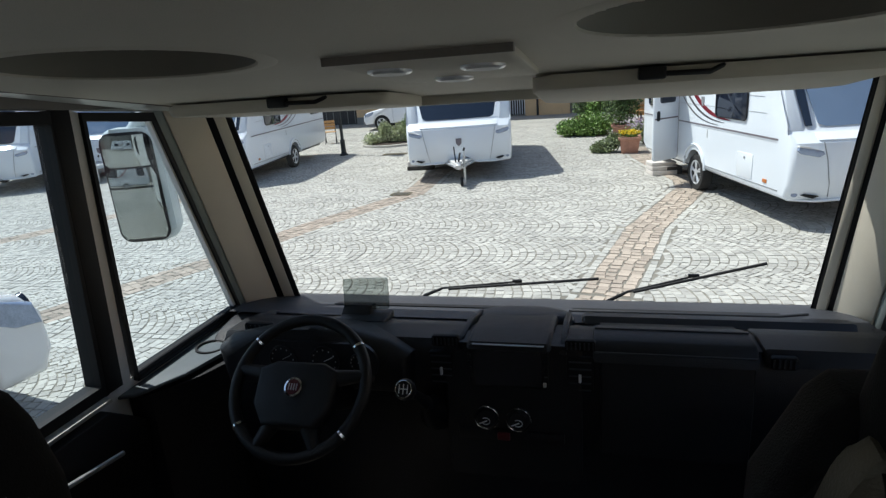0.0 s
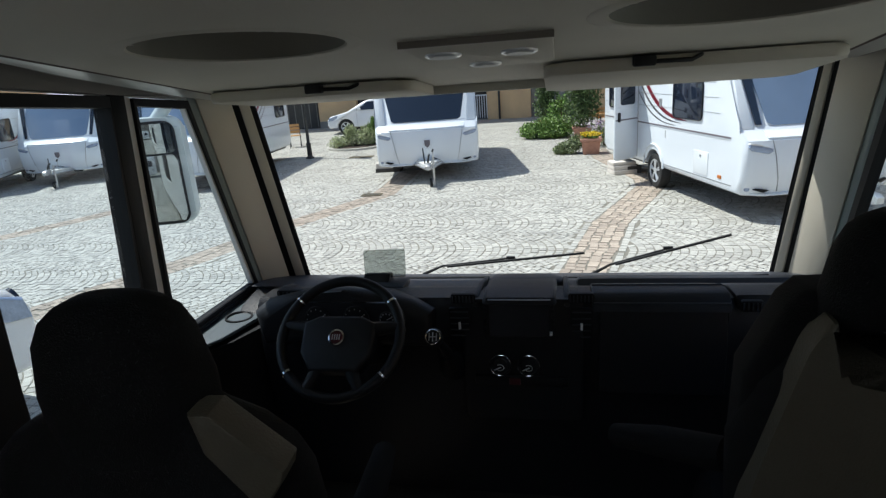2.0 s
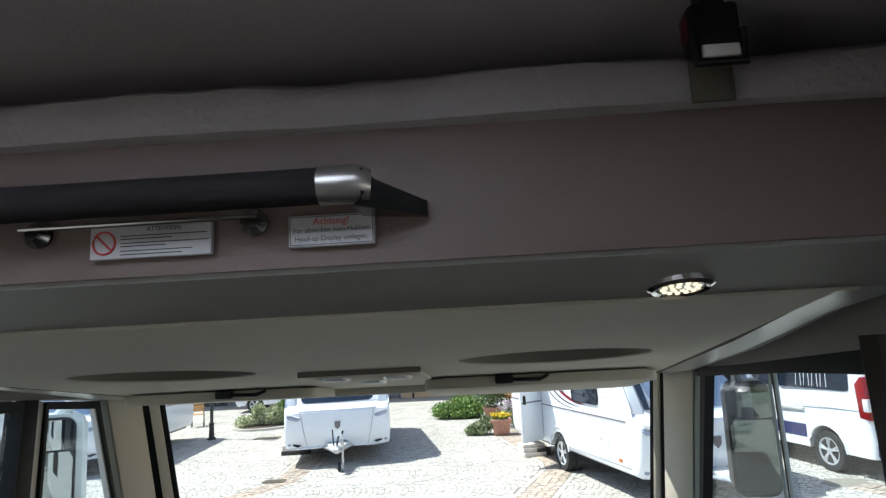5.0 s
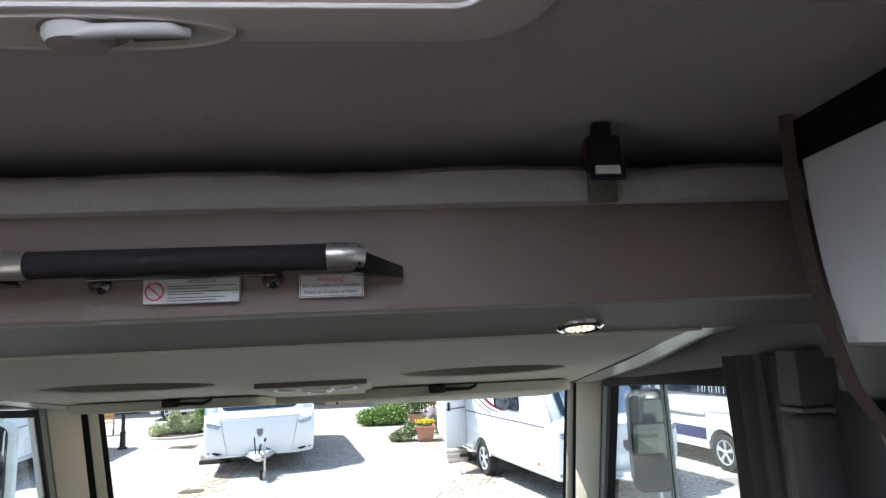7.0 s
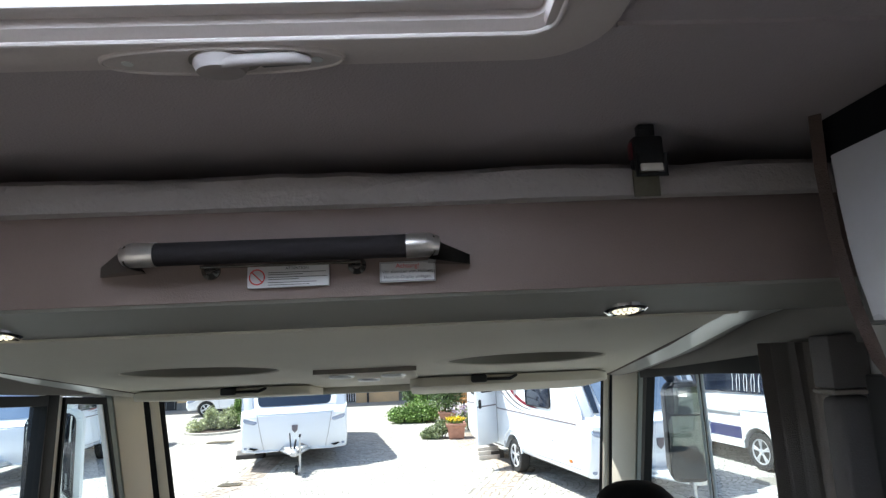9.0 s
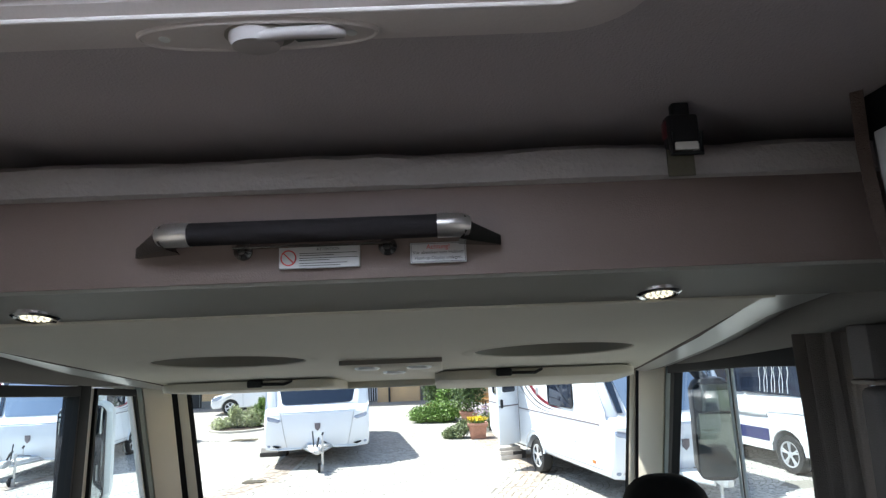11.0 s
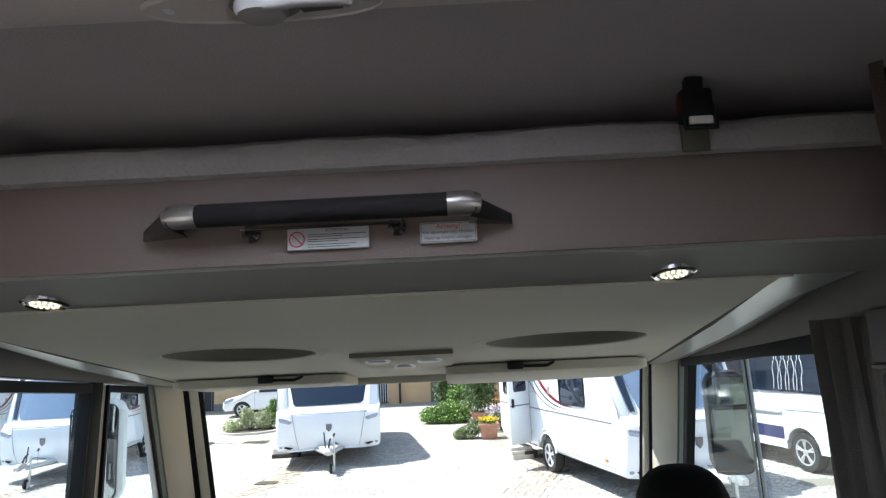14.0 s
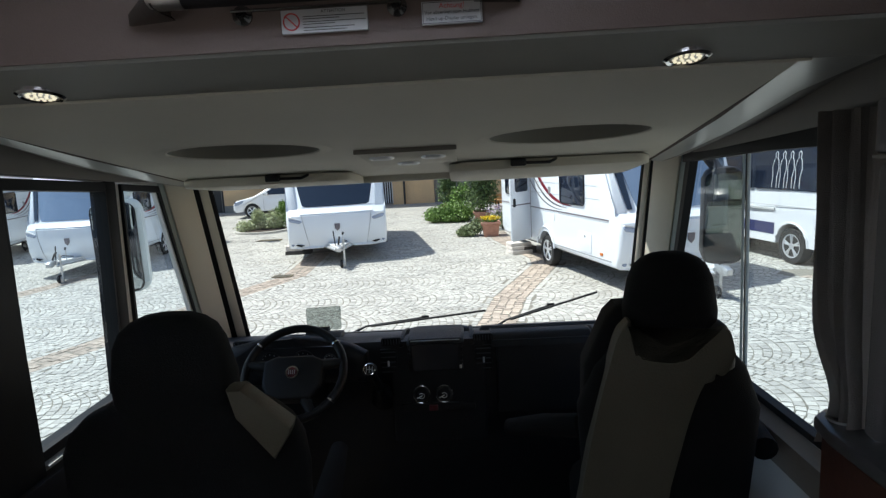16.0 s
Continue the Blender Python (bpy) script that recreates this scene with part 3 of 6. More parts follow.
def spot(x, y, z, tilt, r, lit, label, group):
    """A round recessed lamp with a chrome ring; it looks down."""
    t = thing("ceiling_spotlight", label, "spotlight", group, pose(x, y, z, tilt, 0, 0))
    part("ring", lathe([(r * 0.70, 0.004), (r * 0.72, -0.003), (r * 0.86, -0.005), (r, -0.002), (r * 1.02, 0.004)], 32), "chrome" if lit else "alloy", t, "bright metal ring")
    if lit:
        lens = part("reflector", lathe([(r * 0.70, 0.0), (r * 0.66, -0.002), (0.001, -0.003)], 24), "alloy", t)
        for i in range(19):
            a = 2 * math.pi * i / (6 if i < 6 else 13)
            q = r * (0.24 if i < 6 else 0.52)
            part("diode", lathe([(0.0030, -0.0022), (0.0026, -0.0042), (0.001, -0.0048)], 7, Matrix.Translation((q * math.cos(a), q * math.sin(a), 0))), "led", lens)
    else:
        part("lens", lathe([(r * 0.80, -0.001), (r * 0.74, -0.0052), (r * 0.25, -0.0075), (0.001, -0.006)], 24), "lightplastic", t, "pale lens")
    return t


for sx in (-0.775, 0.232):
    spot(sx, 0.058, 2.5128, -11, 0.0355, True, "chrome recessed spotlight, lit, in the bed's grey edge", "bed edge spotlights")
for x, y in ((-0.372, 1.075), (-0.302, 1.29), (-0.204, 1.10)):
    spot(x, y, under_z(y) - 0.014, -6, 0.041, False, "small round chrome reading spotlight in the cab ceiling panel", "cab spotlights")

# grab handle
hd = thing("grab_handle", "dark padded grab handle with brushed metal ends on the bed front", "handle")
HZ = 2.607
part("grip", tube([(-0.470, -0.088, HZ), (-0.120, -0.088, HZ)], 0.0165, 16), "grip", hd, "dark leather grip")
for s, xa, xb, xe in ((-1, -0.470, -0.520, -0.562), (1, -0.120, -0.072, -0.030)):
    part("sleeve", tube([(xa - s * 0.002, -0.088, HZ), (xa + s * 0.030, -0.088, HZ), (xa + s * 0.042, -0.085, HZ - 0.001)], [0.0175, 0.0175, 0.014], 16), "brushed", hd, "brushed metal sleeve")
    bm = bmesh.new()
    pr = [(xa + s * 0.036, -0.100, HZ + 0.012), (xb, -0.092, HZ + 0.002), (xe, -0.052, HZ - 0.010)]
    lo = [(xa + s * 0.036, -0.100, HZ - 0.015), (xb - s * 0.02, -0.092, HZ - 0.020), (xe, -0.052, HZ - 0.024)]
    f = [bm.verts.new(p) for p in pr], [bm.verts.new(p) for p in lo]
    bk = [bm.verts.new((p[0], -0.045, p[2])) for p in pr], [bm.verts.new((p[0], -0.045, p[2])) for p in lo]
    for i in range(2):
        bm.faces.new((f[0][i], f[0][i + 1], f[1][i + 1], f[1][i]))
        bm.faces.new((f[0][i], f[0][i + 1], bk[0][i + 1], bk[0][i]))
        bm.faces.new((f[1][i], f[1][i + 1], bk[1][i + 1], bk[1][i]))
        bm.faces.new((bk[0][i], bk[0][i + 1], bk[1][i + 1], bk[1][i]))
    bm.faces.new((f[0][2], bk[0][2], bk[1][2], f[1][2]))
    bm.faces.new((f[0][0], bk[0][0], bk[1][0], f[1][0]))
    part("end_bracket", bm, "darkchrome", hd, "metal end bracket")
rodm = thing("coat_hook_rail", "thin steel rail on two round bosses below the grab handle", "rail")
part("rod", tube([(-0.42, -0.054, 2.592), (-0.19, -0.054, 2.592)], 0.0024, 8), "darkchrome", rodm)
for x in (-0.408, -0.196):
    part("boss", lathe([(0.015, 0), (0.015, 0.004), (0.010, 0.008), (0.007, 0.012)], 20, pose(x, -0.042, 2.588, 90) @ Matrix.Diagonal((0.9, 0.9, 1, 1))), "darkchrome", rodm)


def text_part(body, size, x, y, z, material, parent, name="lettering"):
    """Raised print that faces the living room (towards -y)."""
    cu = bpy.data.curves.new(name, "FONT")
    cu.body, cu.size, cu.extrude, cu.align_x, cu.align_y = body, size, 0.0002, "CENTER", "CENTER"
    ob = new(name, cu)
    ob.matrix_basis = pose(x, y, z, 90, 0, 0)
    me = bpy.data.meshes.new_from_object(ob.evaluated_get(bpy.context.evaluated_depsgraph_get()))
    m = ob.matrix_basis.copy()
    bpy.data.objects.remove(ob)
    me.materials.append(M[material])
    o = new(name, me)
    o.matrix_basis = m
    o.parent = parent
    return o


FY = -0.0455
n1 = thing("notice_sticker", "white warning sticker with a red crossed-out sign and black lines", "sticker", "bed stickers")
part("sheet", box(-0.355, -0.237, FY - 0.0010, FY + 0.006, 2.560, 2.591, 0.0006, 1), "paper", n1)
bm = bmesh.new()
add_tube(bm, [(-0.341 + 0.0108 * math.cos(a), FY - 0.0014, 2.5755 + 0.0108 * math.sin(a)) for a in [i * math.pi / 12 for i in range(24)]], 0.0011, 6, True)
add_tube(bm, [(-0.341 - 0.0075, FY - 0.0014, 2.5755 + 0.0075), (-0.341 + 0.0075, FY - 0.0014, 2.5755 - 0.0075)], 0.001, 6)
part("prohibition_sign", bm, "redink", n1, "red crossed-out ring")
bm = bmesh.new()
for i, (w, z) in enumerate(((0.084, 2.5815), (0.05, 2.5785), (0.086, 2.5745), (0.044, 2.5715), (0.07, 2.567), (0.06, 2.5635))):
    add_box(bm, -0.325, -0.325 + w, FY - 0.0016, FY - 0.0008, z - 0.00045, z + 0.00045)
part("print_line", bm, "ink", n1)
text_part("ATTENTION", 0.006, -0.283, FY - 0.0014, 2.5872, "ink", n1)
n2 = thing("notice_sticker", "white notice sticker with a red heading and dark print", "sticker", "bed stickers")
part("sheet", box(-0.163, -0.081, FY - 0.0010, FY + 0.006, 2.561, 2.591, 0.0006, 1), "paper", n2)
bm = bmesh.new()
for x0, x1, z0, z1 in ((-0.1615, -0.0825, 2.5890, 2.5896), (-0.1615, -0.0825, 2.5624, 2.5630), (-0.1615, -0.1609, 2.5630, 2.5890), (-0.0831, -0.0825, 2.5630, 2.5890)):
    add_box(bm, x0, x1, FY - 0.0016, FY - 0.0008, z0, z1)
part("border", bm, "ink", n2)
text_part("Achtung!", 0.0095, -0.122, FY - 0.0014, 2.5845, "redink", n2)
text_part("Vor absenken vom Hubbett", 0.0066, -0.122, FY - 0.0014, 2.5763, "ink", n2)
text_part("Head-up-Display umlegen.", 0.0066, -0.122, FY - 0.0014, 2.5682, "ink", n2)

# belt buckles over the mattress edge
for bx in (0.245, C - 0.55):
    bk = thing("belt_buckle", "black plastic bed belt buckle hanging over the mattress edge", "buckle", "bed buckles")
    part("housing", box(bx - 0.023, bx + 0.023, -0.075, -0.047, 2.716, 2.765, 0.006), "black", bk)
    part("tongue", box(bx - 0.012, bx + 0.014, -0.068, -0.052, 2.763, 2.785, 0.003), "black", bk)
    part("press_button", box(bx - 0.0255, bx - 0.0225, -0.068, -0.052, 2.73, 2.757, 0.002), "badgered", bk, "dull red button")
    part("slot_bar", box(bx - 0.017, bx + 0.017, -0.0795, -0.074, 2.708, 2.720, 0.002), "stonewhite", bk, "pale webbing end")
    part("frame_loop", tube([(bx - 0.022, -0.076, 2.735), (bx - 0.022, -0.076, 2.703), (bx + 0.022, -0.076, 2.703), (bx + 0.022, -0.076, 2.735)], 0.004, 8), "black", bk)
    part("webbing", box(bx - 0.020, bx + 0.020, -0.053, -0.048, 2.676, 2.725, 0.001), "seattan", bk, "tan webbing strip")

# sun visors
def visor(x0, x1, ya, yb, label, clip_x, drop):
    t = thing("sun_visor", label, "sun visor", "cab sun visors")
    pts = rrect((x0 + x1) / 2, (ya + yb) / 2, x1 - x0, yb - ya, 0.05, 5)
    bm = prism(pts, -0.020, 0.014, axis="z", bevel=0.012, seg=3)
    for v in bm.verts:
        v.co.z += under_z(v.co.y) - 0.020 - drop * (v.co.y - ya)
    part("pad", bm, "under", t, "beige padded flap")
    zc = under_z(ya) - 0.024
    part("clip", box(clip_x - 0.03, clip_x + 0.03, ya - 0.022, ya + 0.03, zc - 0.008, zc + 0.022, 0.006), "black", t, "black clip")
    part("hinge_rod", tube([(clip_x + 0.02, ya - 0.012, zc + 0.004), (clip_x + 0.12, ya - 0.014, zc + 0.002), (clip_x + 0.15, ya + 0.005, zc + 0.014)], 0.006, 8), "black", t, "black hinge rod")
    return t


visor(-0.16, 0.63, 1.46, 1.92, "folded-up beige padded sun visor above the windscreen", 0.11, 0.03)
visor(-1.30, -0.58, 1.60, 2.02, "folded-up beige padded sun visor above the wheel", -0.90, -0.02)

# ---- roof hatch ----
ht = thing("roof_hatch", "cream framed roof window with a twist latch", "roof window")
def ring_frame(x0, x1, y0, y1, wide, z0, z1, r):
    bm = bmesh.new()
    cx, cy = (x0 + x1) / 2, (y0 + y1) / 2
    ins, out = rrect(cx, cy, x1 - x0, y1 - y0, 0.02, 6), rrect(cx, cy, x1 - x0 + 2 * wide, y1 - y0 + 2 * wide, r, 6)
    n = len(ins)
    loops = []
    for pts, z in ((ins, z1), (ins, z0 + 0.012), ([(a[0] * 0.75 + b[0] * 0.25, a[1] * 0.75 + b[1] * 0.25) for a, b in zip(ins, out)], z0), ([(a[0] * 0.1 + b[0] * 0.9, a[1] * 0.1 + b[1] * 0.9) for a, b in zip(ins, out)], z0 + 0.004), (out, z0 + 0.016), (out, z1)):
        loops.append([bm.verts.new((x, y, z)) for x, y in pts])
    for a, b in zip(loops, loops[1:]):
        for i in range(n):
            bm.faces.new((a[i], a[(i + 1) % n], b[(i + 1) % n], b[i]))
    return bm


part("frame", ring_frame(HX0 + 0.004, HX1 - 0.004, HY0 + 0.004, HY1 - 0.004, 0.082, 2.776, 2.855, 0.09), "hatch", ht, "cream moulded inner frame")
part("blind_rail", box(HX0 + 0.006, HX1 - 0.006, HY1 - 0.028, HY1 - 0.006, 2.795, 2.812, 0.004), "hatch", ht)
part("corner_cap", box(HX1 - 0.005, HX1 + 0.035, HY1 - 0.09, HY1 - 0.003, 2.778, 2.80, 0.005), "hatch", ht)
part("inner_lip", tube([(x, y, 2.7775) for x, y in rrect((HX0 + HX1) / 2, (HY0 + HY1) / 2, HX1 - HX0 + 0.016, HY1 - HY0 + 0.016, 0.03, 5)], 0.003, 8, True), "hatch", ht, "raised inner lip")
oval = lambda rx, ry, z: [(-0.305 + rx * math.copysign(abs(math.cos(a)) ** 0.8, math.cos(a)), -0.316 + ry * math.sin(a), z) for a in [2 * math.pi * k / 40 for k in range(40)]]
latch = part("latch_plate", prism([(x, y) for x, y, _ in oval(0.130, 0.030, 0)], 2.7735, 2.781, axis="z", bevel=0.003), "hatch", ht)
part("plate_rim", tube(oval(0.127, 0.0275, 2.7735), 0.002, 8, True), "hatch", latch)
part("knob_seat", lathe([(0.034, 0.0), (0.034, -0.003), (0.030, -0.004)], 28, pose(-0.302, -0.319, 2.774) @ Matrix.Diagonal((1.1, 0.72, 1, 1))), "taupe", latch)
part("knob", lathe([(0.029, 0.006), (0.029, -0.008), (0.025, -0.015), (0.010, -0.018)], 28, pose(-0.305, -0.322, 2.773) @ Matrix.Diagonal((1, 0.72, 1, 1))), "latchdim", latch, "round turn knob")
part("lever", tube([(-0.300, -0.334, 2.763), (-0.265, -0.337, 2.764), (-0.225, -0.334, 2.766), (-0.212, -0.325, 2.768)], [0.007, 0.0065, 0.007, 0.005], 12), "latchdim", latch, "rounded lever")
# A dark patch on the plate stands for the shade in the hollow.
part("finger_hollow", prism([(-0.270, -0.318), (-0.225, -0.318), (-0.222, -0.308), (-0.265, -0.304)], 2.7715, 2.774, axis="z"), "niche", latch, "finger hollow, its shade a dark patch")
for x in (-0.405, -0.205):
    part("screw", lathe([(0.006, 0.003), (0.006, -0.001), (0.003, -0.0015)], 12, pose(x, -0.316, 2.774)), "lightplastic", latch)
m = bpy.data.materials.new("opal_acrylic")
m.use_nodes = True
nn = m.node_tree.nodes
nn.remove(nn["Principled BSDF"])
tl, tp, mx = nn.new("ShaderNodeBsdfTranslucent"), nn.new("ShaderNodeBsdfTransparent"), nn.new("ShaderNodeMixShader")
tl.inputs["Color"].default_value, tp.inputs["Color"].default_value, mx.inputs[0].default_value = (0.8, 0.83, 0.88, 1), (0.7, 0.75, 0.8, 1), 0.25
for a, b in ((tl.outputs[0], mx.inputs[1]), (tp.outputs[0], mx.inputs[2]), (mx.outputs[0], nn["Material Output"].inputs["Surface"])):
    m.node_tree.links.new(a, b)
M["opal"] = m
part("dome", box(HX0 - 0.02, HX1 + 0.02, HY0 - 0.02, HY1 + 0.02, 2.857, 2.861), "opal", ht, "bright opal acrylic dome")

# ---- overhead locker, niche, belt and curtain on the passenger side ----
lk = thing("overhead_locker", "white overhead locker with a curved glossy front", "cabinet")
front = [(0.50, 2.715), (0.503, 2.65), (0.508, 2.58), (0.515, 2.53), (0.525, 2.475)]
part("door_panel", prism(front + [(0.545, 2.475), (0.53, 2.53), (0.52, 2.715)], -2.4, -0.10, axis="y", bevel=0.003), "locker", lk, "glossy white curved flap")
part("carcass", prism([(0.525, 2.71), (0.545, 2.47), (XR, 2.44), (XR, 2.80), (0.55, 2.80)], -2.4, -0.06, axis="y", bevel=0.006), "niche", lk)
# A black block stands in for the shadowed gap above the locker.
part("top_filler", box(0.53, XR, -2.4, -0.05, 2.72, 2.787), "rubber", lk)
nc = thing("wall_niche", "dark grey ledge and panel under the locker", "shelf")
part("upper_panel", prism([(0.56, 2.472), (0.60, 2.40), (XR, 2.40), (XR, 2.472)], -2.4, -0.02, axis="y", bevel=0.003), "niche", nc)
part("ledge", prism([(0.60, 2.395), (0.585, 2.385), (0.60, 2.372), (XR, 2.372), (XR, 2.395)], -2.4, -0.03, axis="y"), "black", nc, "black ledge")
part("lower_panel", prism([(0.64, 2.37), (0.66, 2.30), (XR, 2.30), (XR, 2.37)], -2.4, 0.02, axis="y", bevel=0.003), "niche", nc)
pc = thing("wall_column", "grey padded column beside the curtain", "panel")
part("column", box(0.785, XR - 0.002, 0.385, 0.44, 1.685, 2.322, 0.02, 3), "column", pc)
part("lining", box(0.855, XR - 0.002, -0.60, 0.384, 1.685, 2.368, 0.008), "niche", pc, "dark wall lining")
part("head_box", box(0.785, XR - 0.004, 0.38, 0.45, 2.338, 2.455, 0.008), "column", pc)
part("rib", box(0.781, XR - 0.004, 0.374, 0.45, 2.326, 2.336, 0.003), "taupe", pc)
st = thing("belt_strap", "brown webbing belt hanging down the locker's end", "strap")
def ribbon(pts, w, th, axis=Vector((0, 1, 0))):
    bm = bmesh.new()
    rows = []
    for i, p in enumerate(pts):
        p = Vector(p)
        d = (Vector(pts[min(i + 1, len(pts) - 1)]) - Vector(pts[max(i - 1, 0)])).normalized()
        u = axis
        nrm = d.cross(u).normalized()
        rows.append([bm.verts.new(p + a * u * w / 2 + b * nrm * th / 2) for a, b in ((-1, -1), (1, -1), (1, 1), (-1, 1))])
    for a, b in zip(rows, rows[1:]):
        for k in range(4):
            bm.faces.new((a[k], a[(k + 1) % 4], b[(k + 1) % 4], b[k]))
    bm.faces.new(rows[0])
    bm.faces.new(rows[-1][::-1])
    return bm


part("webbing", ribbon([(0.505, -0.075, 2.80), (0.498, -0.08, 2.70), (0.500, -0.085, 2.60), (0.510, -0.09, 2.50), (0.525, -0.10, 2.42), (0.55, -0.12, 2.36), (0.59, -0.16, 2.335), (0.64, -0.22, 2.332), (0.72, -0.30, 2.34)], 0.017, 0.003, Vector((0.75, -0.66, 0)).normalized()), "strap", st)


def curtain(y_front, y_rear, z0, z1, x, folds, label):
    """Hangs in deep folds and is drawn together above the sill."""
    t = thing("curtain", label, "curtain")
    bm = bmesh.new()
    n, rows = 140, []
    for j in range(41):
        k = j / 40
        z = z1 + (z0 - z1) * k
        pinch = math.exp(-((k - 0.84) / 0.13) ** 2)
        row = []
        for i in range(n + 1):
            u = i / n
            y = y_front + (y_rear - y_front) * u - (0.03 * k + 0.075 * pinch) * (1 - u) ** 1.4
            amp = (0.034 + 0.010 * math.sin(5 * u + 2 * k)) * (1 - 0.45 * pinch)
            ph = u * folds * 2 * math.pi + 0.7 * math.sin(2.2 * k + 3 * u) + 0.5 * math.sin(7 * u + 1)
            wave = math.copysign(abs(math.sin(ph)) ** 0.7, math.sin(ph))
            row.append(bm.verts.new((x + amp * wave + 0.006 * math.sin(2.7 * ph + 4 * k), y + 0.014 * math.cos(ph), z)))
        rows.append(row)
    for a, b in zip(rows, rows[1:]):
        for i in range(n):
            bm.faces.new((a[i], a[i + 1], b[i + 1], b[i]))
    bmesh.ops.solidify(bm, geom=bm.faces[:], thickness=0.003)
    part("cloth", bm, "curtain", t)
    return t


curtain(0.650, 0.455, 1.60, 2.44, 0.80, 3.4, "gathered taupe curtain beside the cab side window")

cb = thing("side_cupboard", "brown wooden side cupboard with a rounded grey top", "cabinet")
part("body", prism([(0.876, 0.585), (0.81, 0.585), (0.765, 0.55), (0.75, 0.47), (0.75, -0.1), (0.876, -0.1)], 0.70, 1.638, axis="z"), "boxred", cb)
part("top", prism([(0.877, 0.605), (0.80, 0.605), (0.752, 0.565), (0.735, 0.48), (0.735, -0.1), (0.877, -0.1)], 1.640, 1.68, axis="z", bevel=0.01), "niche", cb, "dark grey top")
part("cup_ring", lathe([(0.035, 0.0), (0.035, 0.006), (0.028, 0.004), (0.02, 0.0)], 24, pose(0.80, 0.53, 1.68)), "steel", cb, "metal ring")

# ---- dashboard ----
def shaped_dome(cx, cy, rx, ry, z, h):
    """A flat-topped oval hump."""
    bm = bmesh.new()
    rings = []
    for k, up in ((1.0, 0.0), (0.97, 0.45), (0.86, 0.82), (0.65, 0.97), (0.3, 1.0), (0.02, 1.0)):
        rings.append([bm.verts.new((cx + rx * k * math.cos(a), cy + ry * k * math.sin(a), z + h * up - 0.25 * ry * k * math.sin(a))) for a in [2 * math.pi * i / 40 for i in range(40)]])
    for a, b in zip(rings, rings[1:]):
        for i in range(40):
            bm.faces.new((a[i], a[(i + 1) % 40], b[(i + 1) % 40], b[i]))
    bm.faces.new(rings[-1])
    return bm


dash = thing("dashboard", "black moulded cab dashboard with vents and a centre screen", "dashboard")
DX0, DX1 = C - 1.14, C + 1.14
prof = [(1.66, 0.75), (1.60, 1.25), (1.575, 1.45), (1.585, 1.565), (1.61, 1.592), (1.72, 1.588), (1.80, 1.565), (1.90, 1.52), (2.02, 1.49), (2.30, 1.415), (2.54, 1.335), (2.56, 0.75)]
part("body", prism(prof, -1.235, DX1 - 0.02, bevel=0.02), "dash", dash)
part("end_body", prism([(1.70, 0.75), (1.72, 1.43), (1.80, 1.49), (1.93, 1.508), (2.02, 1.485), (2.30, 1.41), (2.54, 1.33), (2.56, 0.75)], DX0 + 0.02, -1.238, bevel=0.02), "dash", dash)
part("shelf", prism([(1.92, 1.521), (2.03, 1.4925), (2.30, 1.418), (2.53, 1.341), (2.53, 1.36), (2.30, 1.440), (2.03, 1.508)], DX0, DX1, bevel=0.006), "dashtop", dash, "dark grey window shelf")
# Black strips on the shelf stand for the shade inside the demister slots.
part("demister_slot", prism([(2.075, 1.4985), (2.135, 1.4835), (2.135, 1.486), (2.075, 1.501)], -0.10, 0.60), "rubber", dash)
part("demister_slot", prism([(2.075, 1.4985), (2.135, 1.4835), (2.135, 1.486), (2.075, 1.501)], -1.05, -0.19), "rubber", dash)
part("slot_lip", tube([(-0.11, 2.066, 1.503), (0.58, 2.066, 1.503), (0.69, 2.13, 1.487)], 0.005, 8), "dashtop", dash)
part("lip", prism([(1.56, 1.562), (1.572, 1.590), (1.60, 1.612), (1.68, 1.608), (1.76, 1.588), (1.66, 1.575)], -0.02, 0.41, bevel=0.008), "dash", dash, "padded edge over the glovebox")
# Lighter lines put the highlights on the pad's edges into colour.
for y, z in ((1.571, 1.588), (1.690, 1.6085)):
    part("seam", tube([(-0.015, y, z), (0.405, y, z)], 0.0028, 6), "dashtop", dash)
part("side_pad", prism([(1.575, 1.565), (1.60, 1.606), (1.70, 1.602), (1.82, 1.566), (1.66, 1.575)], 0.425, 0.80, bevel=0.010), "dash", dash)
part("glovebox_lid", prism([(1.565, 1.565), (1.575, 1.565), (1.60, 1.25), (1.555, 1.27), (1.548, 1.45)], 0.0, 0.40, bevel=0.01), "dash", dash)
# A black strip on the surface stands for the shade in the recess.
part("ledge_recess", prism([(1.70, 1.5935), (1.86, 1.546), (1.86, 1.552), (1.70, 1.5995)], 0.0, 0.40), "rubber", dash, "recess behind the padded edge, its shade a black strip")
# In the lighter plastic: the light on the ridge's top is in its colour.
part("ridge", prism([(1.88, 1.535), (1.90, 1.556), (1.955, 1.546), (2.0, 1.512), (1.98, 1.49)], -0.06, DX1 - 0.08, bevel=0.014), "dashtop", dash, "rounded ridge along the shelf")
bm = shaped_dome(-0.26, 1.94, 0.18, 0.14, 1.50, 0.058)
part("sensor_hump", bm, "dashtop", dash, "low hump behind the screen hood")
# centre stack
part("centre_console", prism([(1.56, 1.15), (1.60, 1.15), (1.66, 1.60), (1.575, 1.60), (1.555, 1.45)], -0.46, -0.05, bevel=0.015), "black", dash)
part("hood", prism([(1.548, 1.592), (1.565, 1.610), (1.66, 1.612), (1.80, 1.588), (1.90, 1.562), (1.90, 1.53), (1.56, 1.58)], -0.385, -0.135, bevel=0.018, seg=4), "dash", dash, "padded screen hood")
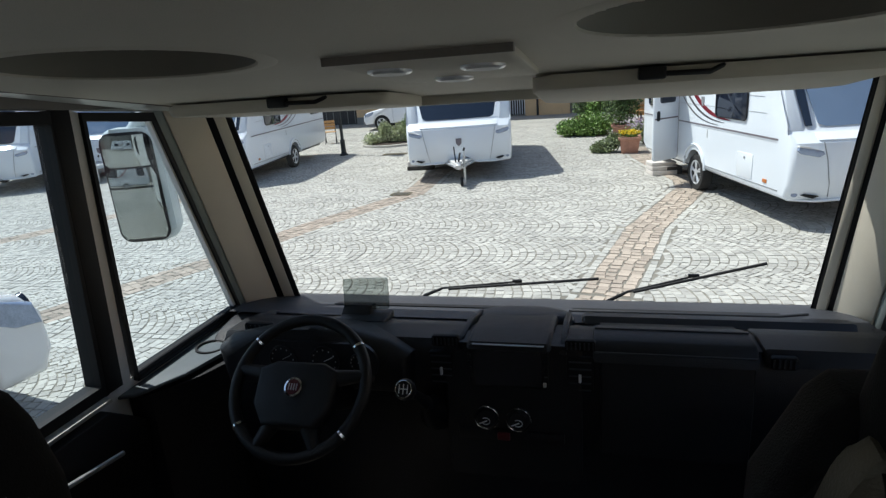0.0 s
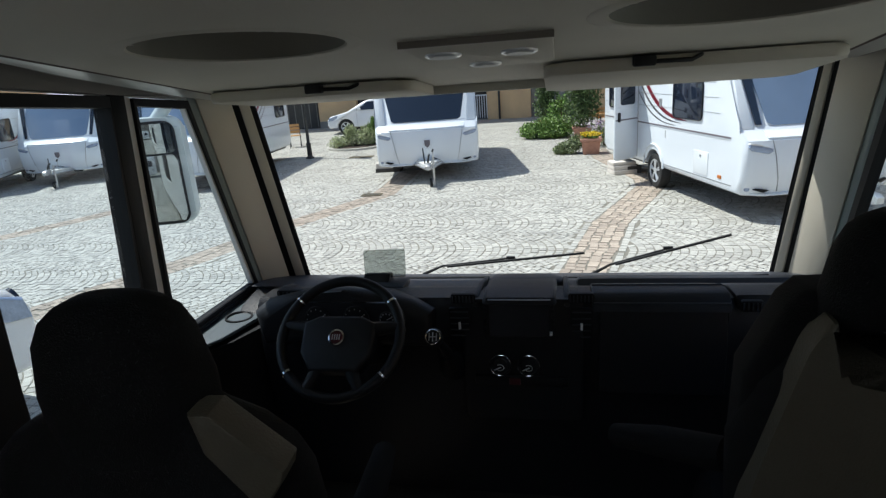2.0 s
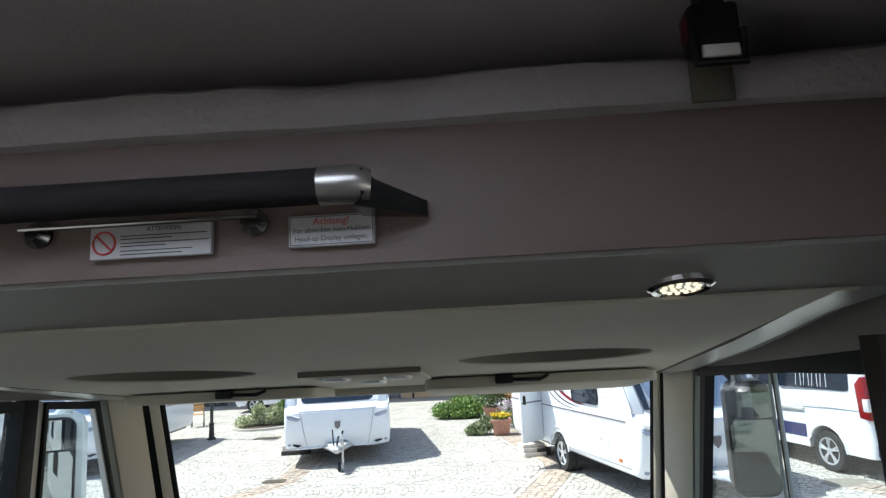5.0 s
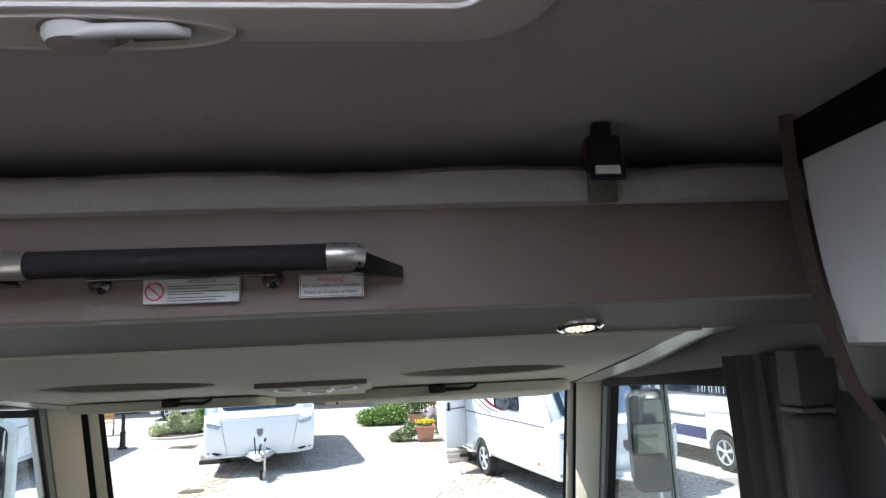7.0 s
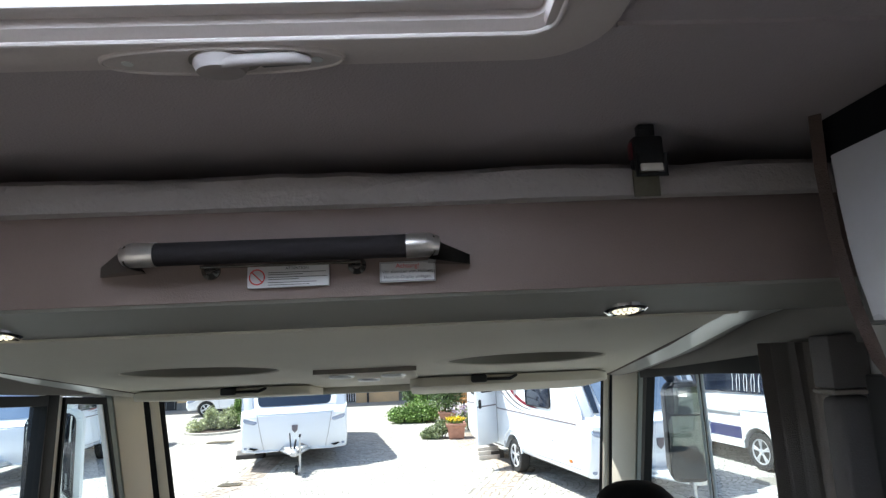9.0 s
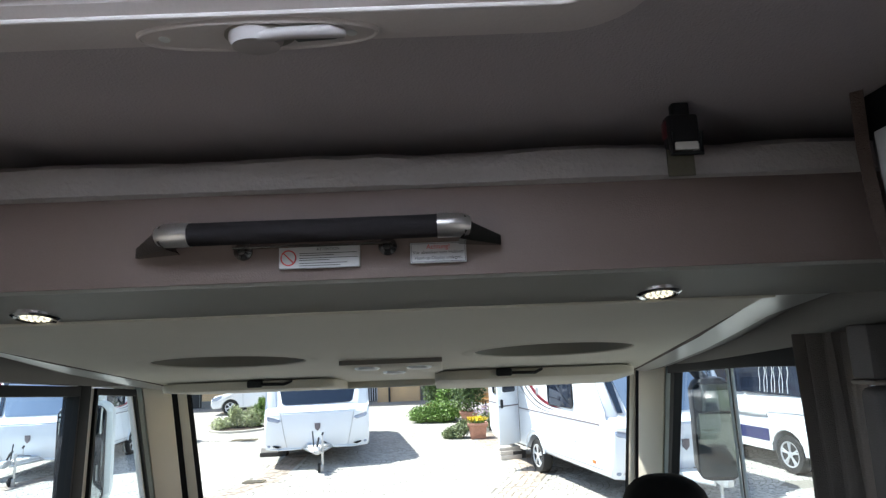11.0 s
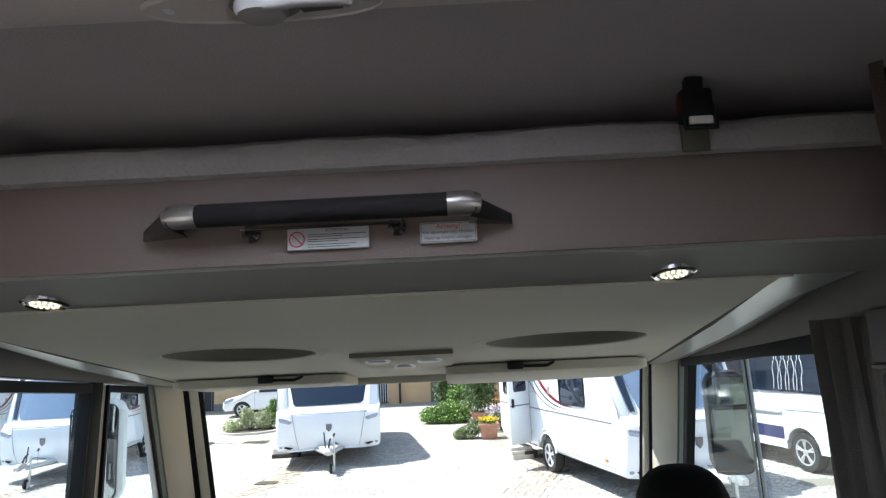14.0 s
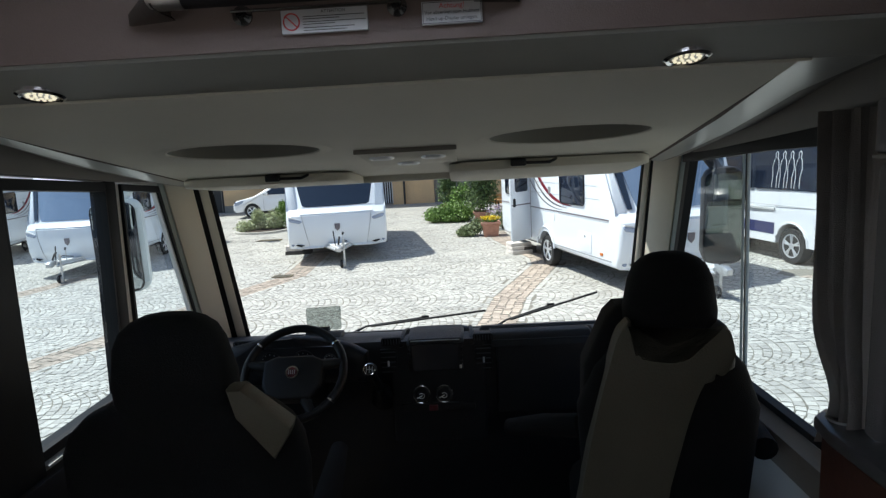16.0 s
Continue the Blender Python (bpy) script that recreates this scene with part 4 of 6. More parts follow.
for x in (-0.408, -0.102):
    part("hood_fin", prism([(1.56, 1.580), (1.60, 1.606), (1.75, 1.600), (1.92, 1.560), (1.94, 1.50), (1.62, 1.55)], x - 0.010, x + 0.010, bevel=0.006), "dash", dash)
part("radio", prism(rrect(-0.262, 1.535, 0.235, 0.135, 0.012), 1.555, 1.59, axis="y", bevel=0.004), "black", dash, "navigation radio bezel")
part("screen", prism(rrect(-0.262, 1.535, 0.195, 0.118, 0.006), 1.552, 1.56, axis="y"), "screen", dash, "dark display")
part("chrome_line", box(-0.365, -0.155, 1.556, 1.562, 1.603, 1.606), "alloy", dash)
part("button", box(-0.160, -0.150, 1.549, 1.556, 1.478, 1.492, 0.001, 1), "lightplastic", dash, "pale key")
for side in (-0.375, -0.15):
    for k in range(4):
        part("button", box(side - 0.006, side + 0.006, 1.551, 1.557, 1.50 + 0.02 * k, 1.512 + 0.02 * k, 0.001, 1), "dash", dash)
for x in (-0.328, -0.232):
    kn = part("climate_knob", lathe([(0.034, 0), (0.034, 0.012), (0.026, 0.026), (0.012, 0.028)], 28, pose(x, 1.545, 1.374, 82)), "black", dash)
    part("dial_ring", tube([Vector((x, 1.530, 1.375)) + Vector((0.0365 * math.cos(a), 0.003 * math.sin(a), 0.0365 * math.sin(a))) for a in [i * math.pi / 18 for i in range(36)]], 0.0011, 6, True), "chrome", kn, "bright ring")
    part("pointer", tube([(x - 0.020, 1.513, 1.365), (x + 0.004, 1.512, 1.377)], 0.002, 6), "white_ink", kn, "white pointer")
    part("pointer_bow", tube([(x + 0.013 * math.cos(a), 1.513, 1.375 + 0.011 * math.sin(a)) for a in [radians(-130 + 26 * i) for i in range(11)]], 0.0014, 6), "white_ink", kn)
part("switch_panel", box(-0.42, -0.10, 1.545, 1.60, 1.29, 1.325, 0.004), "black", dash)
part("hazard_switch", box(-0.30, -0.262, 1.538, 1.56, 1.295, 1.32, 0.003), "badgered", dash, "dull red switch")

def vent(x, z, w, h, y, n, vertical):
    v = part("vent", prism(rrect(x, z, w, h, 0.008, 3), y, y + 0.02, axis="y", bevel=0.003), "rubber", dash, "black slatted air vent")
    for i in range(n):
        if vertical:
            cx = x - w / 2 + w * (i + 0.5) / n
            part("slat", box(cx - 0.0022, cx + 0.0022, y - 0.004, y + 0.006, z - h / 2 + 0.006, z + h / 2 - 0.006), "dashtop", v)
        else:
            cz = z - h / 2 + h * (i + 0.5) / n
            part("slat", box(x - w / 2 + 0.006, x + w / 2 - 0.006, y - 0.004, y + 0.006, cz - 0.002, cz + 0.002), "dashtop", v)
    return v


vent(-0.452, 1.600, 0.085, 0.034, 1.575, 7, True)
vent(-0.055, 1.602, 0.085, 0.034, 1.575, 7, True)
for x in (-0.465, -0.055):
    v = vent(x, 1.515, 0.075, 0.11, 1.562, 5, False)
    part("thumb_wheel", box(x - 0.004, x + 0.004, 1.552, 1.562, 1.497, 1.522, 0.002, 1), "white_ink", v, "pale tab")
vent(0.468, 1.580, 0.065, 0.036, 1.566, 5, True)
vent(-1.10, 1.60, 0.10, 0.045, 1.60, 6, True)
# instrument binnacle
bm = prism([(-1.19, 1.44), (-1.21, 1.57), (-1.15, 1.615), (-1.00, 1.648), (-0.86, 1.656), (-0.74, 1.645), (-0.62, 1.612), (-0.55, 1.575), (-0.56, 1.44)], 1.50, 1.88, axis="y", bevel=0.05, seg=5)
for v in bm.verts:
    if v.co.z > 1.5 and v.co.y > 1.6:
        v.co.z -= (v.co.y - 1.6) * 0.42
part("binnacle", bm, "dash", dash, "domed instrument hood")
part("gauge_panel", prism(rrect(-0.84, 1.56, 0.40, 0.12, 0.055, 5), 1.488, 1.50, axis="y"), "gauge", dash, "dark instrument panel")
for x, r in ((-0.95, 0.046), (-0.81, 0.048), (-0.70, 0.028)):
    g1 = part("gauge", lathe([(r, 0), (r, 0.006), (r * 0.93, 0.007), (r * 0.9, 0.002), (0.001, 0.002)], 28, pose(x, 1.487, 1.562, 90)), "gauge", dash)
    part("needle", tube([(x, 1.480, 1.562), (x + r * 0.6, 1.480, 1.562 + r * 0.3)], 0.0012, 6), "white_ink", g1)
    for k in range(9):
        a = radians(-30 + 30 * k)
        part("tick", box(x + r * 0.78 * math.cos(a) - 0.0015, x + r * 0.78 * math.cos(a) + 0.0015, 1.4795, 1.481, 1.560 + r * 0.78 * math.sin(a), 1.564 + r * 0.78 * math.sin(a)), "white_ink", g1)
part("column_shroud", tube([(-0.807, 1.36, 1.52), (-0.807, 1.62, 1.40)], [0.06, 0.075], 16), "black", dash)
for s in (-1, 1):
    part("stalk", tube([(-0.807 + s * 0.05, 1.40, 1.545), (-0.807 + s * 0.17, 1.375, 1.575), (-0.807 + s * 0.20, 1.37, 1.578)], [0.007, 0.008, 0.010], 8), "black", dash)
# left side console with a cup well
part("side_console", prism([(XL + 0.002, 1.36), (-1.44, 1.38), (-1.36, 1.53), (-1.32, 1.70), (-1.29, 1.82), (-1.30, 1.9), (XL + 0.002, 2.0)], 1.447, 1.462, axis="z", bevel=0.006, seg=3), "ledge", dash, "grey side ledge")
part("console_body", prism([(XL + 0.004, 1.40), (-1.42, 1.42), (-1.33, 1.56), (-1.27, 1.72), (-1.16, 1.9), (XL + 0.004, 1.99)], 0.80, 1.436, axis="z"), "dash", dash, "black lower side panel")
part("cup_well", lathe([(0.055, 0.0), (0.055, 0.012), (0.047, 0.012), (0.043, -0.03), (0.001, -0.03)], 28, pose(-1.395, 1.72, 1.456, 0, 3, 0)), "rubber", dash, "dark cup well")
part("door_panel_trim", prism([(0.2, 0.7), (1.30, 0.7), (1.42, 1.35), (1.28, 1.46), (0.2, 1.46)], XL + 0.002, XL + 0.05, bevel=0.01), "black", dash, "black lower door lining")
part("pull_bar", tube([(-1.40, 0.90, 1.41), (-1.395, 1.05, 1.375), (-1.40, 1.25, 1.34)], 0.008, 8), "steel", dash, "pale metal pull bar")

# head-up display
hud = thing("head_up_display", "small black display unit with a clear tilted pane", "display")
part("base", box(-0.875, -0.70, 1.72, 1.83, 1.565, 1.592, 0.008), "black", hud)
part("socket", prism([(1.76, 1.585), (1.84, 1.585), (1.84, 1.608), (1.80, 1.615)], -0.875, -0.77, bevel=0.004), "black", hud)
bm = bmesh.new()
add_prism(bm, rrect(-0.79, 1.655, 0.16, 0.11, 0.008, 3), 1.80, 1.803, axis="y")
for v in bm.verts:
    v.co.y += (v.co.z - 1.60) * 0.12 + (v.co.x + 0.79) * 0.12
part("pane", bm, "hudglass", hud, "smoked clear pane", shadow=False)

# steering wheel
SW = Matrix.Translation((-0.800, 1.305, 1.580)) @ Matrix.Rotation(radians(45), 4, "X")
wheel = thing("steering_wheel", "black leather steering wheel with bright clips and a round badge", "steering wheel", m=SW)
R = 0.193
part("rim", tube([(R * math.cos(a), R * math.sin(a), 0) for a in [2 * math.pi * i / 56 for i in range(56)]], 0.0165, 12, True), "black", wheel, "leather rim")
for a in (38, 142, 218, 322):
    a0 = radians(a)
    part("bright_clip", tube([(R * math.cos(a0 + d), R * math.sin(a0 + d), 0) for d in (-0.018, 0.0, 0.018)], 0.0175, 12), "chrome", wheel, "chrome clip")
part("hub", prism([(-0.118, 0.040), (-0.07, 0.062), (0.07, 0.062), (0.118, 0.040), (0.115, -0.06), (0.075, -0.118), (-0.075, -0.118), (-0.115, -0.06)], -0.03, 0.028, axis="z", bevel=0.014, seg=3), "dash", wheel, "airbag cover")
for pts in ([(0.07, 0.02, 0.0), (0.13, 0.03, 0.0), (0.200, 0.04, 0.0)], [(-0.07, 0.02, 0.0), (-0.13, 0.03, 0.0), (-0.200, 0.04, 0.0)], [(0.04, -0.07, 0.0), (0.06, -0.12, 0.0), (0.09, -0.178, 0.0)], [(-0.04, -0.07, 0.0), (-0.06, -0.12, 0.0), (-0.09, -0.178, 0.0)]):
    part("spoke", tube(pts, [0.028, 0.022, 0.014], 10), "black", wheel)
bd = part("badge", lathe([(0.026, 0), (0.026, 0.006), (0.021, 0.007), (0.021, 0.005)], 28, Matrix.Translation((0, -0.012, 0.027))), "chrome", wheel, "chrome round badge")
part("badge_face", lathe([(0.0205, 0.006), (0.0205, 0.0068), (0.001, 0.0070)], 24, Matrix.Translation((0, -0.012, 0.027))), "badgered", bd, "dull red badge face")
bm = bmesh.new()
for k in range(4):
    add_box(bm, -0.0135 + 0.0075 * k, -0.0100 + 0.0075 * k, -0.021, -0.003, 0.0335, 0.0350)
part("badge_bars", bm, "alloy", bd)

# gear lever
gl = thing("gear_lever", "black gear lever with a white shift pattern on its knob", "gear lever")
part("stick", tube([(-0.50, 1.58, 1.36), (-0.505, 1.45, 1.48), (-0.512, 1.375, 1.545)], [0.028, 0.014, 0.012], 10), "black", gl)
part("gaiter", tube([(-0.50, 1.60, 1.34), (-0.503, 1.50, 1.43)], [0.06, 0.022], 12), "rubber", gl)
KN = Matrix.Translation((-0.514, 1.352, 1.562)) @ Matrix.Rotation(radians(55), 4, "X")
part("knob", lathe([(0.016, -0.05), (0.027, -0.03), (0.030, -0.008), (0.026, 0.003), (0.022, 0.005)], 24, KN), "black", gl)
kr = part("pattern_ring", tube([KN @ Vector((0.0225 * math.cos(a), 0.0225 * math.sin(a), 0.0052)) for a in [i * math.pi / 14 for i in range(28)]], 0.0016, 6, True), "chrome", gl, "bright ring")
bm = bmesh.new()
for x0, x1, y0, y1 in ((-0.013, -0.0105, -0.012, 0.012), (-0.0012, 0.0012, -0.014, 0.014), (0.0105, 0.013, -0.012, 0.012), (-0.013, 0.013, -0.0012, 0.0012)):
    add_box(bm, x0, x1, y0, y1, 0.0050, 0.0062)
bmesh.ops.transform(bm, matrix=KN, verts=bm.verts[:])
part("shift_pattern", bm, "white_ink", gl, "white shift pattern")


# ---- cab seats ----
def shaped(rows, n=20, power=3.0):
    """A body of superelliptic slices: (z, centre y, half width, half depth)."""
    bm = bmesh.new()
    rings = []
    for z, cy, hw, hd_ in rows:
        ring = []
        for i in range(n):
            a = 2 * math.pi * i / n
            c, s = math.cos(a), math.sin(a)
            ring.append(bm.verts.new((hw * math.copysign(abs(c) ** (2 / power), c), cy + hd_ * math.copysign(abs(s) ** (2 / power), s), z)))
        rings.append(ring)
    for a, b in zip(rings, rings[1:]):
        for i in range(n):
            bm.faces.new((a[i], a[(i + 1) % n], b[(i + 1) % n], b[i]))
    bm.faces.new(rings[0][::-1])
    bm.faces.new(rings[-1])
    return bm


def eased(pts, n=4):
    """A closed outline drawn smoothly through its corners."""
    out, k = [], len(pts)
    for i in range(k):
        a, b, c, d = (Vector(pts[(i + q) % k]) for q in (-1, 0, 1, 2))
        for j in range(n):
            t = j / n
            p = 0.5 * (2 * b + (c - a) * t + (2 * a - 5 * b + 4 * c - d) * t * t + (3 * b - a - 3 * c + d) * t ** 3)
            out.append(tuple(p))
    return out


def cab_seat(label, m, tan_back):
    """A captain's seat that faces +y; its origin lies on the floor under the backrest."""
    t = thing("cab_seat", label, "seat", "cab seats", m)
    g, n, up = (1.0, 0.91, 0.0) if tan_back else (1.13, 1.13, 0.045)   # the driver's seat has broader, higher shoulders
    rows = [(0.52, 0.02, 0.21, 0.05), (0.60, 0.0, 0.235 * g, 0.075), (0.80, -0.01, 0.25 * g, 0.08), (0.95 + up, -0.02, 0.258 * g, 0.08), (1.03 + up, -0.027, 0.252 * n, 0.08), (1.08 + up, -0.03, 0.232 * n, 0.078), (1.12 + up, -0.033, 0.195 * n, 0.074), (1.15 + up, -0.037, 0.16, 0.07), (1.18 + up, -0.04, 0.13, 0.06)]
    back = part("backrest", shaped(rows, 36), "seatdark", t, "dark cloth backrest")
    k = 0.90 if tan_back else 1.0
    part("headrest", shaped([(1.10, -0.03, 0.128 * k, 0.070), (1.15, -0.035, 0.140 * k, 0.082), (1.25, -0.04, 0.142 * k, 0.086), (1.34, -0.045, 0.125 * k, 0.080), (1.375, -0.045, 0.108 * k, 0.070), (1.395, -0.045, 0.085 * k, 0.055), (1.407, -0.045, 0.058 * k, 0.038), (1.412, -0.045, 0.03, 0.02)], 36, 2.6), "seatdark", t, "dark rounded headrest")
    if tan_back:
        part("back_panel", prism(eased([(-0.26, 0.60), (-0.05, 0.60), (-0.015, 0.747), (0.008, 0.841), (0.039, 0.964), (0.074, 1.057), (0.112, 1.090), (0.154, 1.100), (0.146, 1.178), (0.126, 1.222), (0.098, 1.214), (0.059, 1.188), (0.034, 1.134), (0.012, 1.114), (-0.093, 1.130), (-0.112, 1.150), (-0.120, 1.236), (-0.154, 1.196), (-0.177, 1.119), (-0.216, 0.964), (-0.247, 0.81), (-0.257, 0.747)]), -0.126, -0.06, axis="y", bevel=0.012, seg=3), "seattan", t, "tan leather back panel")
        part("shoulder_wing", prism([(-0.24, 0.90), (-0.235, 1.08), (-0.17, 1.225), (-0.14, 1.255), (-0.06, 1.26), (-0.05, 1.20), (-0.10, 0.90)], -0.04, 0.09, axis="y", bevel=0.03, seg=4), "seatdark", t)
    else:
        q = part("back_panel", prism([(0.135, 1.235), (0.170, 1.235), (0.275, 1.135), (0.270, 1.115), (0.230, 1.055), (0.15, 1.165)], -0.12, -0.05, axis="y", bevel=0.01), "seattan", t, "tan leather side strip")
    part("cushion", shaped([(0.38, 0.26, 0.22, 0.24), (0.42, 0.27, 0.25, 0.27), (0.50, 0.27, 0.25, 0.27), (0.54, 0.27, 0.21, 0.23)], 24), "seatdark", t)
    part("pedestal", lathe([(0.16, 0.0), (0.16, 0.25), (0.20, 0.28), (0.20, 0.39)], 24, Matrix.Translation((0, 0.25, 0))), "black", t)
    for s in (-1, 1):
        line = [(s * 0.29, 0.0, 0.80), (s * 0.30, 0.18, 0.815), (s * 0.30, 0.38, 0.82)]
        if tan_back and s < 0:                            # swung outwards and lowered
            line = [(-0.24, 0.04, 0.86), (-0.36, 0.13, 0.82), (-0.46, 0.21, 0.775)]
        part("armrest", tube(line, [0.038, 0.036, 0.028], 12), "seatdark", t)
    part("belt_anchor", box(-0.215, -0.190, -0.10, -0.085, 0.83, 0.87, 0.003), "lightplastic", t, "pale belt latch")
    return t


cab_seat("dark and tan passenger cab seat with a high headrest", pose(0.453, 0.80, 0.674, 0, 0, -4), True)
cab_seat("dark driver's cab seat with a tan side strip", pose(-0.838, 0.515, 0.637, 0, 0, 4) @ Matrix.Diagonal((1.03, 1, 1, 1)), False)

# ---- outside fittings of the motorhome ----
def bowed(cx, cz, w, h, radius, n=10):
    """A rounded pane of mirror glass, bowed outwards like the skin of a ball."""
    bm = bmesh.new()
    rows = []
    for j in range(n + 1):
        v = 2 * j / n - 1
        half = w / 2 * (1 if abs(v) < 0.86 else 1 - 0.16 * ((abs(v) - 0.86) / 0.14) ** 2)
        rows.append([bm.verts.new((cx + half * (2 * i / n - 1), -0.012 + ((half * (2 * i / n - 1)) ** 2 + (v * h / 2) ** 2) / (2 * radius), cz + v * h / 2)) for i in range(n + 1)])
    for a, b in zip(rows, rows[1:]):
        for i in range(n):
            bm.faces.new((a[i], a[i + 1], b[i + 1], b[i]))
    bmesh.ops.solidify(bm, geom=bm.faces[:], thickness=-0.004)
    return bm


def wing_mirror(x, s, label, tilt, turn, wide, shell):
    t = thing("wing_mirror", label, "mirror", "wing mirrors", pose(x, 2.05, 2.01, tilt, 0, turn) @ Matrix.Diagonal((wide, 1, 1, 1)))
    part("shell", prism(rrect(0.012 if s < 0 else 0.0, 0.0, shell, 0.478, 0.05, 5), 0.006, 0.09, axis="y", bevel=0.03, seg=4), "teal" if s < 0 else "black", t, "mirror shell")
    part("surround", prism(rrect(0, -0.005, 0.208, 0.46, 0.045, 5), -0.002, 0.008, axis="y", bevel=0.003), "black", t, "black surround")
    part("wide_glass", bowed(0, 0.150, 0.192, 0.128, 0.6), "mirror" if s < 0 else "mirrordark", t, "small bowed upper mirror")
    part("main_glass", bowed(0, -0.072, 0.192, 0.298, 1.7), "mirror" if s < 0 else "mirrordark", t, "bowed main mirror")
    part("arm", tube([(-s * 0.02, 0.05, 0.22), (-s * 0.12, 0.06, 0.34), (-s * 0.45, 0.02, 0.40)], 0.03, 10), "teal" if s < 0 else "black", t)
    return t


wing_mirror(-1.87, -1, "long pale wing mirror with two glasses outside the quarter light", 1.5, 19, 1.0, 0.235)
wing_mirror(1.165, 1, "long dark wing mirror with two glasses outside the passenger window", 3.5, -9, 0.90, 0.200)


def wiper(p0, p1, label):
    t = thing("windscreen_wiper", label, "wiper", "windscreen wipers")
    a, b = Vector(p0), Vector(p1)
    q = a.lerp(b, 0.55) + Vector((0, 0.035, 0.008))
    part("arm", tube([a + Vector((-0.03, 0.08, -0.05)), a.lerp(b, 0.1) + Vector((0, 0.04, 0)), q], [0.009, 0.006, 0.0045], 8), "rubber", t)
    part("blade", tube([a.lerp(b, 0.14) + Vector((0, 0.022, 0)), b + Vector((0, 0.022, 0))], 0.0065, 8), "rubber", t)
    part("joint_clip", box(q.x - 0.022, q.x + 0.022, q.y - 0.008, q.y + 0.008, q.z - 0.005, q.z + 0.009, 0.003), "rubber", t)
    return t


wiper((-0.80, wsy(1.385) + 0.01, 1.385), (-0.006, wsy(1.472) + 0.01, 1.472), "black wiper lying low on the windscreen")
wiper((0.06, wsy(1.375) + 0.01, 1.375), (0.635, wsy(1.562) + 0.01, 1.562), "black wiper slanting up the windscreen")


# ---- the yard ----
def mesh_object(name, verts, faces, material, parent=None):
    me = bpy.data.meshes.new(name)
    me.from_pydata(verts, [], faces)
    me.materials.append(M[material])
    ob = new(name, me)
    if parent:
        ob.parent = parent
    return ob


ground = tagged(mesh_object("ground", [(-400, -300, 0), (400, -300, 0), (400, 500, 0), (-400, 500, 0)], [(0, 1, 2, 3)], "cobble"), "wide yard paved with grey granite setts in arcs", "ground", kind="structure")

BANDS = [  # (middle line, half width): ribbons of red setts in the paving
    ([(-6.8, 2.2), (-6.27, 4.7), (-5.83, 5.9), (-5.36, 7.0), (-4.75, 9.0), (-4.2, 10.3), (-3.72, 11.4), (-3.75, 12.4), (-3.85, 14.5)], 0.26),
    ([(-0.35, 4.2), (0.07, 6.09), (0.35, 7.35), (0.63, 8.71), (1.17, 10.2), (1.60, 11.4), (1.62, 12.2), (1.35, 13.6), (1.0, 15.3), (0.9, 17.0)], 0.275),
    ([(-14.0, 3.0), (-11.6, 6.2), (-10.3, 8.4), (-9.3, 10.7), (-8.8, 13.0)], 0.25),
    ([(7.5, 6.0), (6.4, 8.2), (5.8, 9.4)], 0.3),
]


def band_place(x, y):
    """Distance from the nearest ribbon, less its half width."""
    best = 9.0
    for line, hw in BANDS:
        for (ax, ay), (bx, by) in zip(line, line[1:]):
            dx, dy = bx - ax, by - ay
            t = min(1, max(0, ((x - ax) * dx + (y - ay) * dy) / (dx * dx + dy * dy)))
            best = min(best, math.hypot(x - ax - t * dx, y - ay - t * dy) - hw)
    return best


mesh_object("sand_bed", [(-17.6, 0.0, 0.004), (9.8, 0.0, 0.004), (9.8, 25.1, 0.004), (-17.6, 25.1, 0.004)], [(0, 1, 2, 3)], "joint", ground)
rng = random.Random(4)


def sett_verts(cx, cy, ang, lx, ly, lift):
    c, s = math.cos(ang), math.sin(ang)
    out = []
    for k, z in ((1.0, 0.0), (0.94, 0.009 + lift)):
        for sx, sy in ((-1, -1), (1, -1), (1, 1), (-1, 1)):
            a, b = sx * lx * k / 2 + rng.uniform(-0.005, 0.005), sy * ly * k / 2 + rng.uniform(-0.005, 0.005)
            out.append((cx + a * c - b * s, cy + a * s + b * c, z))
    return out


SETT_F = [(4, 5, 6, 7), (0, 1, 5, 4), (1, 2, 6, 5), (2, 3, 7, 6), (3, 0, 4, 7)]


def pave():
    """Segmental arcs: lanes 1.42 m wide that run across, filled with arcs of setts that bulge to the right."""
    verts, faces = [], []
    W, p, half = 1.42, 0.104, radians(56)
    R = W / 2 / math.sin(half)
    per = round(2 * half * R / 0.098)
    for lane in range(0, 18):
        yc = 0.26 + lane * W
        x = -17.5
        while x < 9.5:
            x += p + rng.uniform(-0.006, 0.006)
            for i in range(per):
                a = -half + 2 * half * (i + 0.5) / per
                px, py = x + R * math.cos(a) - R, yc + R * math.sin(a)
                if abs(px - C) < 1.6 and py < 2.2:
                    continue
                if py < 3.2 and abs(px - C) < 2.6:
                    continue
                if band_place(px, py) < 0.105:
                    continue
                n = len(verts)
                verts.extend(sett_verts(px + rng.uniform(-0.004, 0.004), py + rng.uniform(-0.004, 0.004), a + rng.uniform(-0.06, 0.06), max(0.052, p * math.cos(a) - 0.009), rng.uniform(0.086, 0.096), rng.uniform(-0.003, 0.004)))
                faces.extend([tuple(n + k for k in f) for f in SETT_F])
    ob = mesh_object("granite_setts", verts, faces, "sett", ground)
    tagged(ob, "grey granite setts laid in arcs", kind="stuff")


pave()


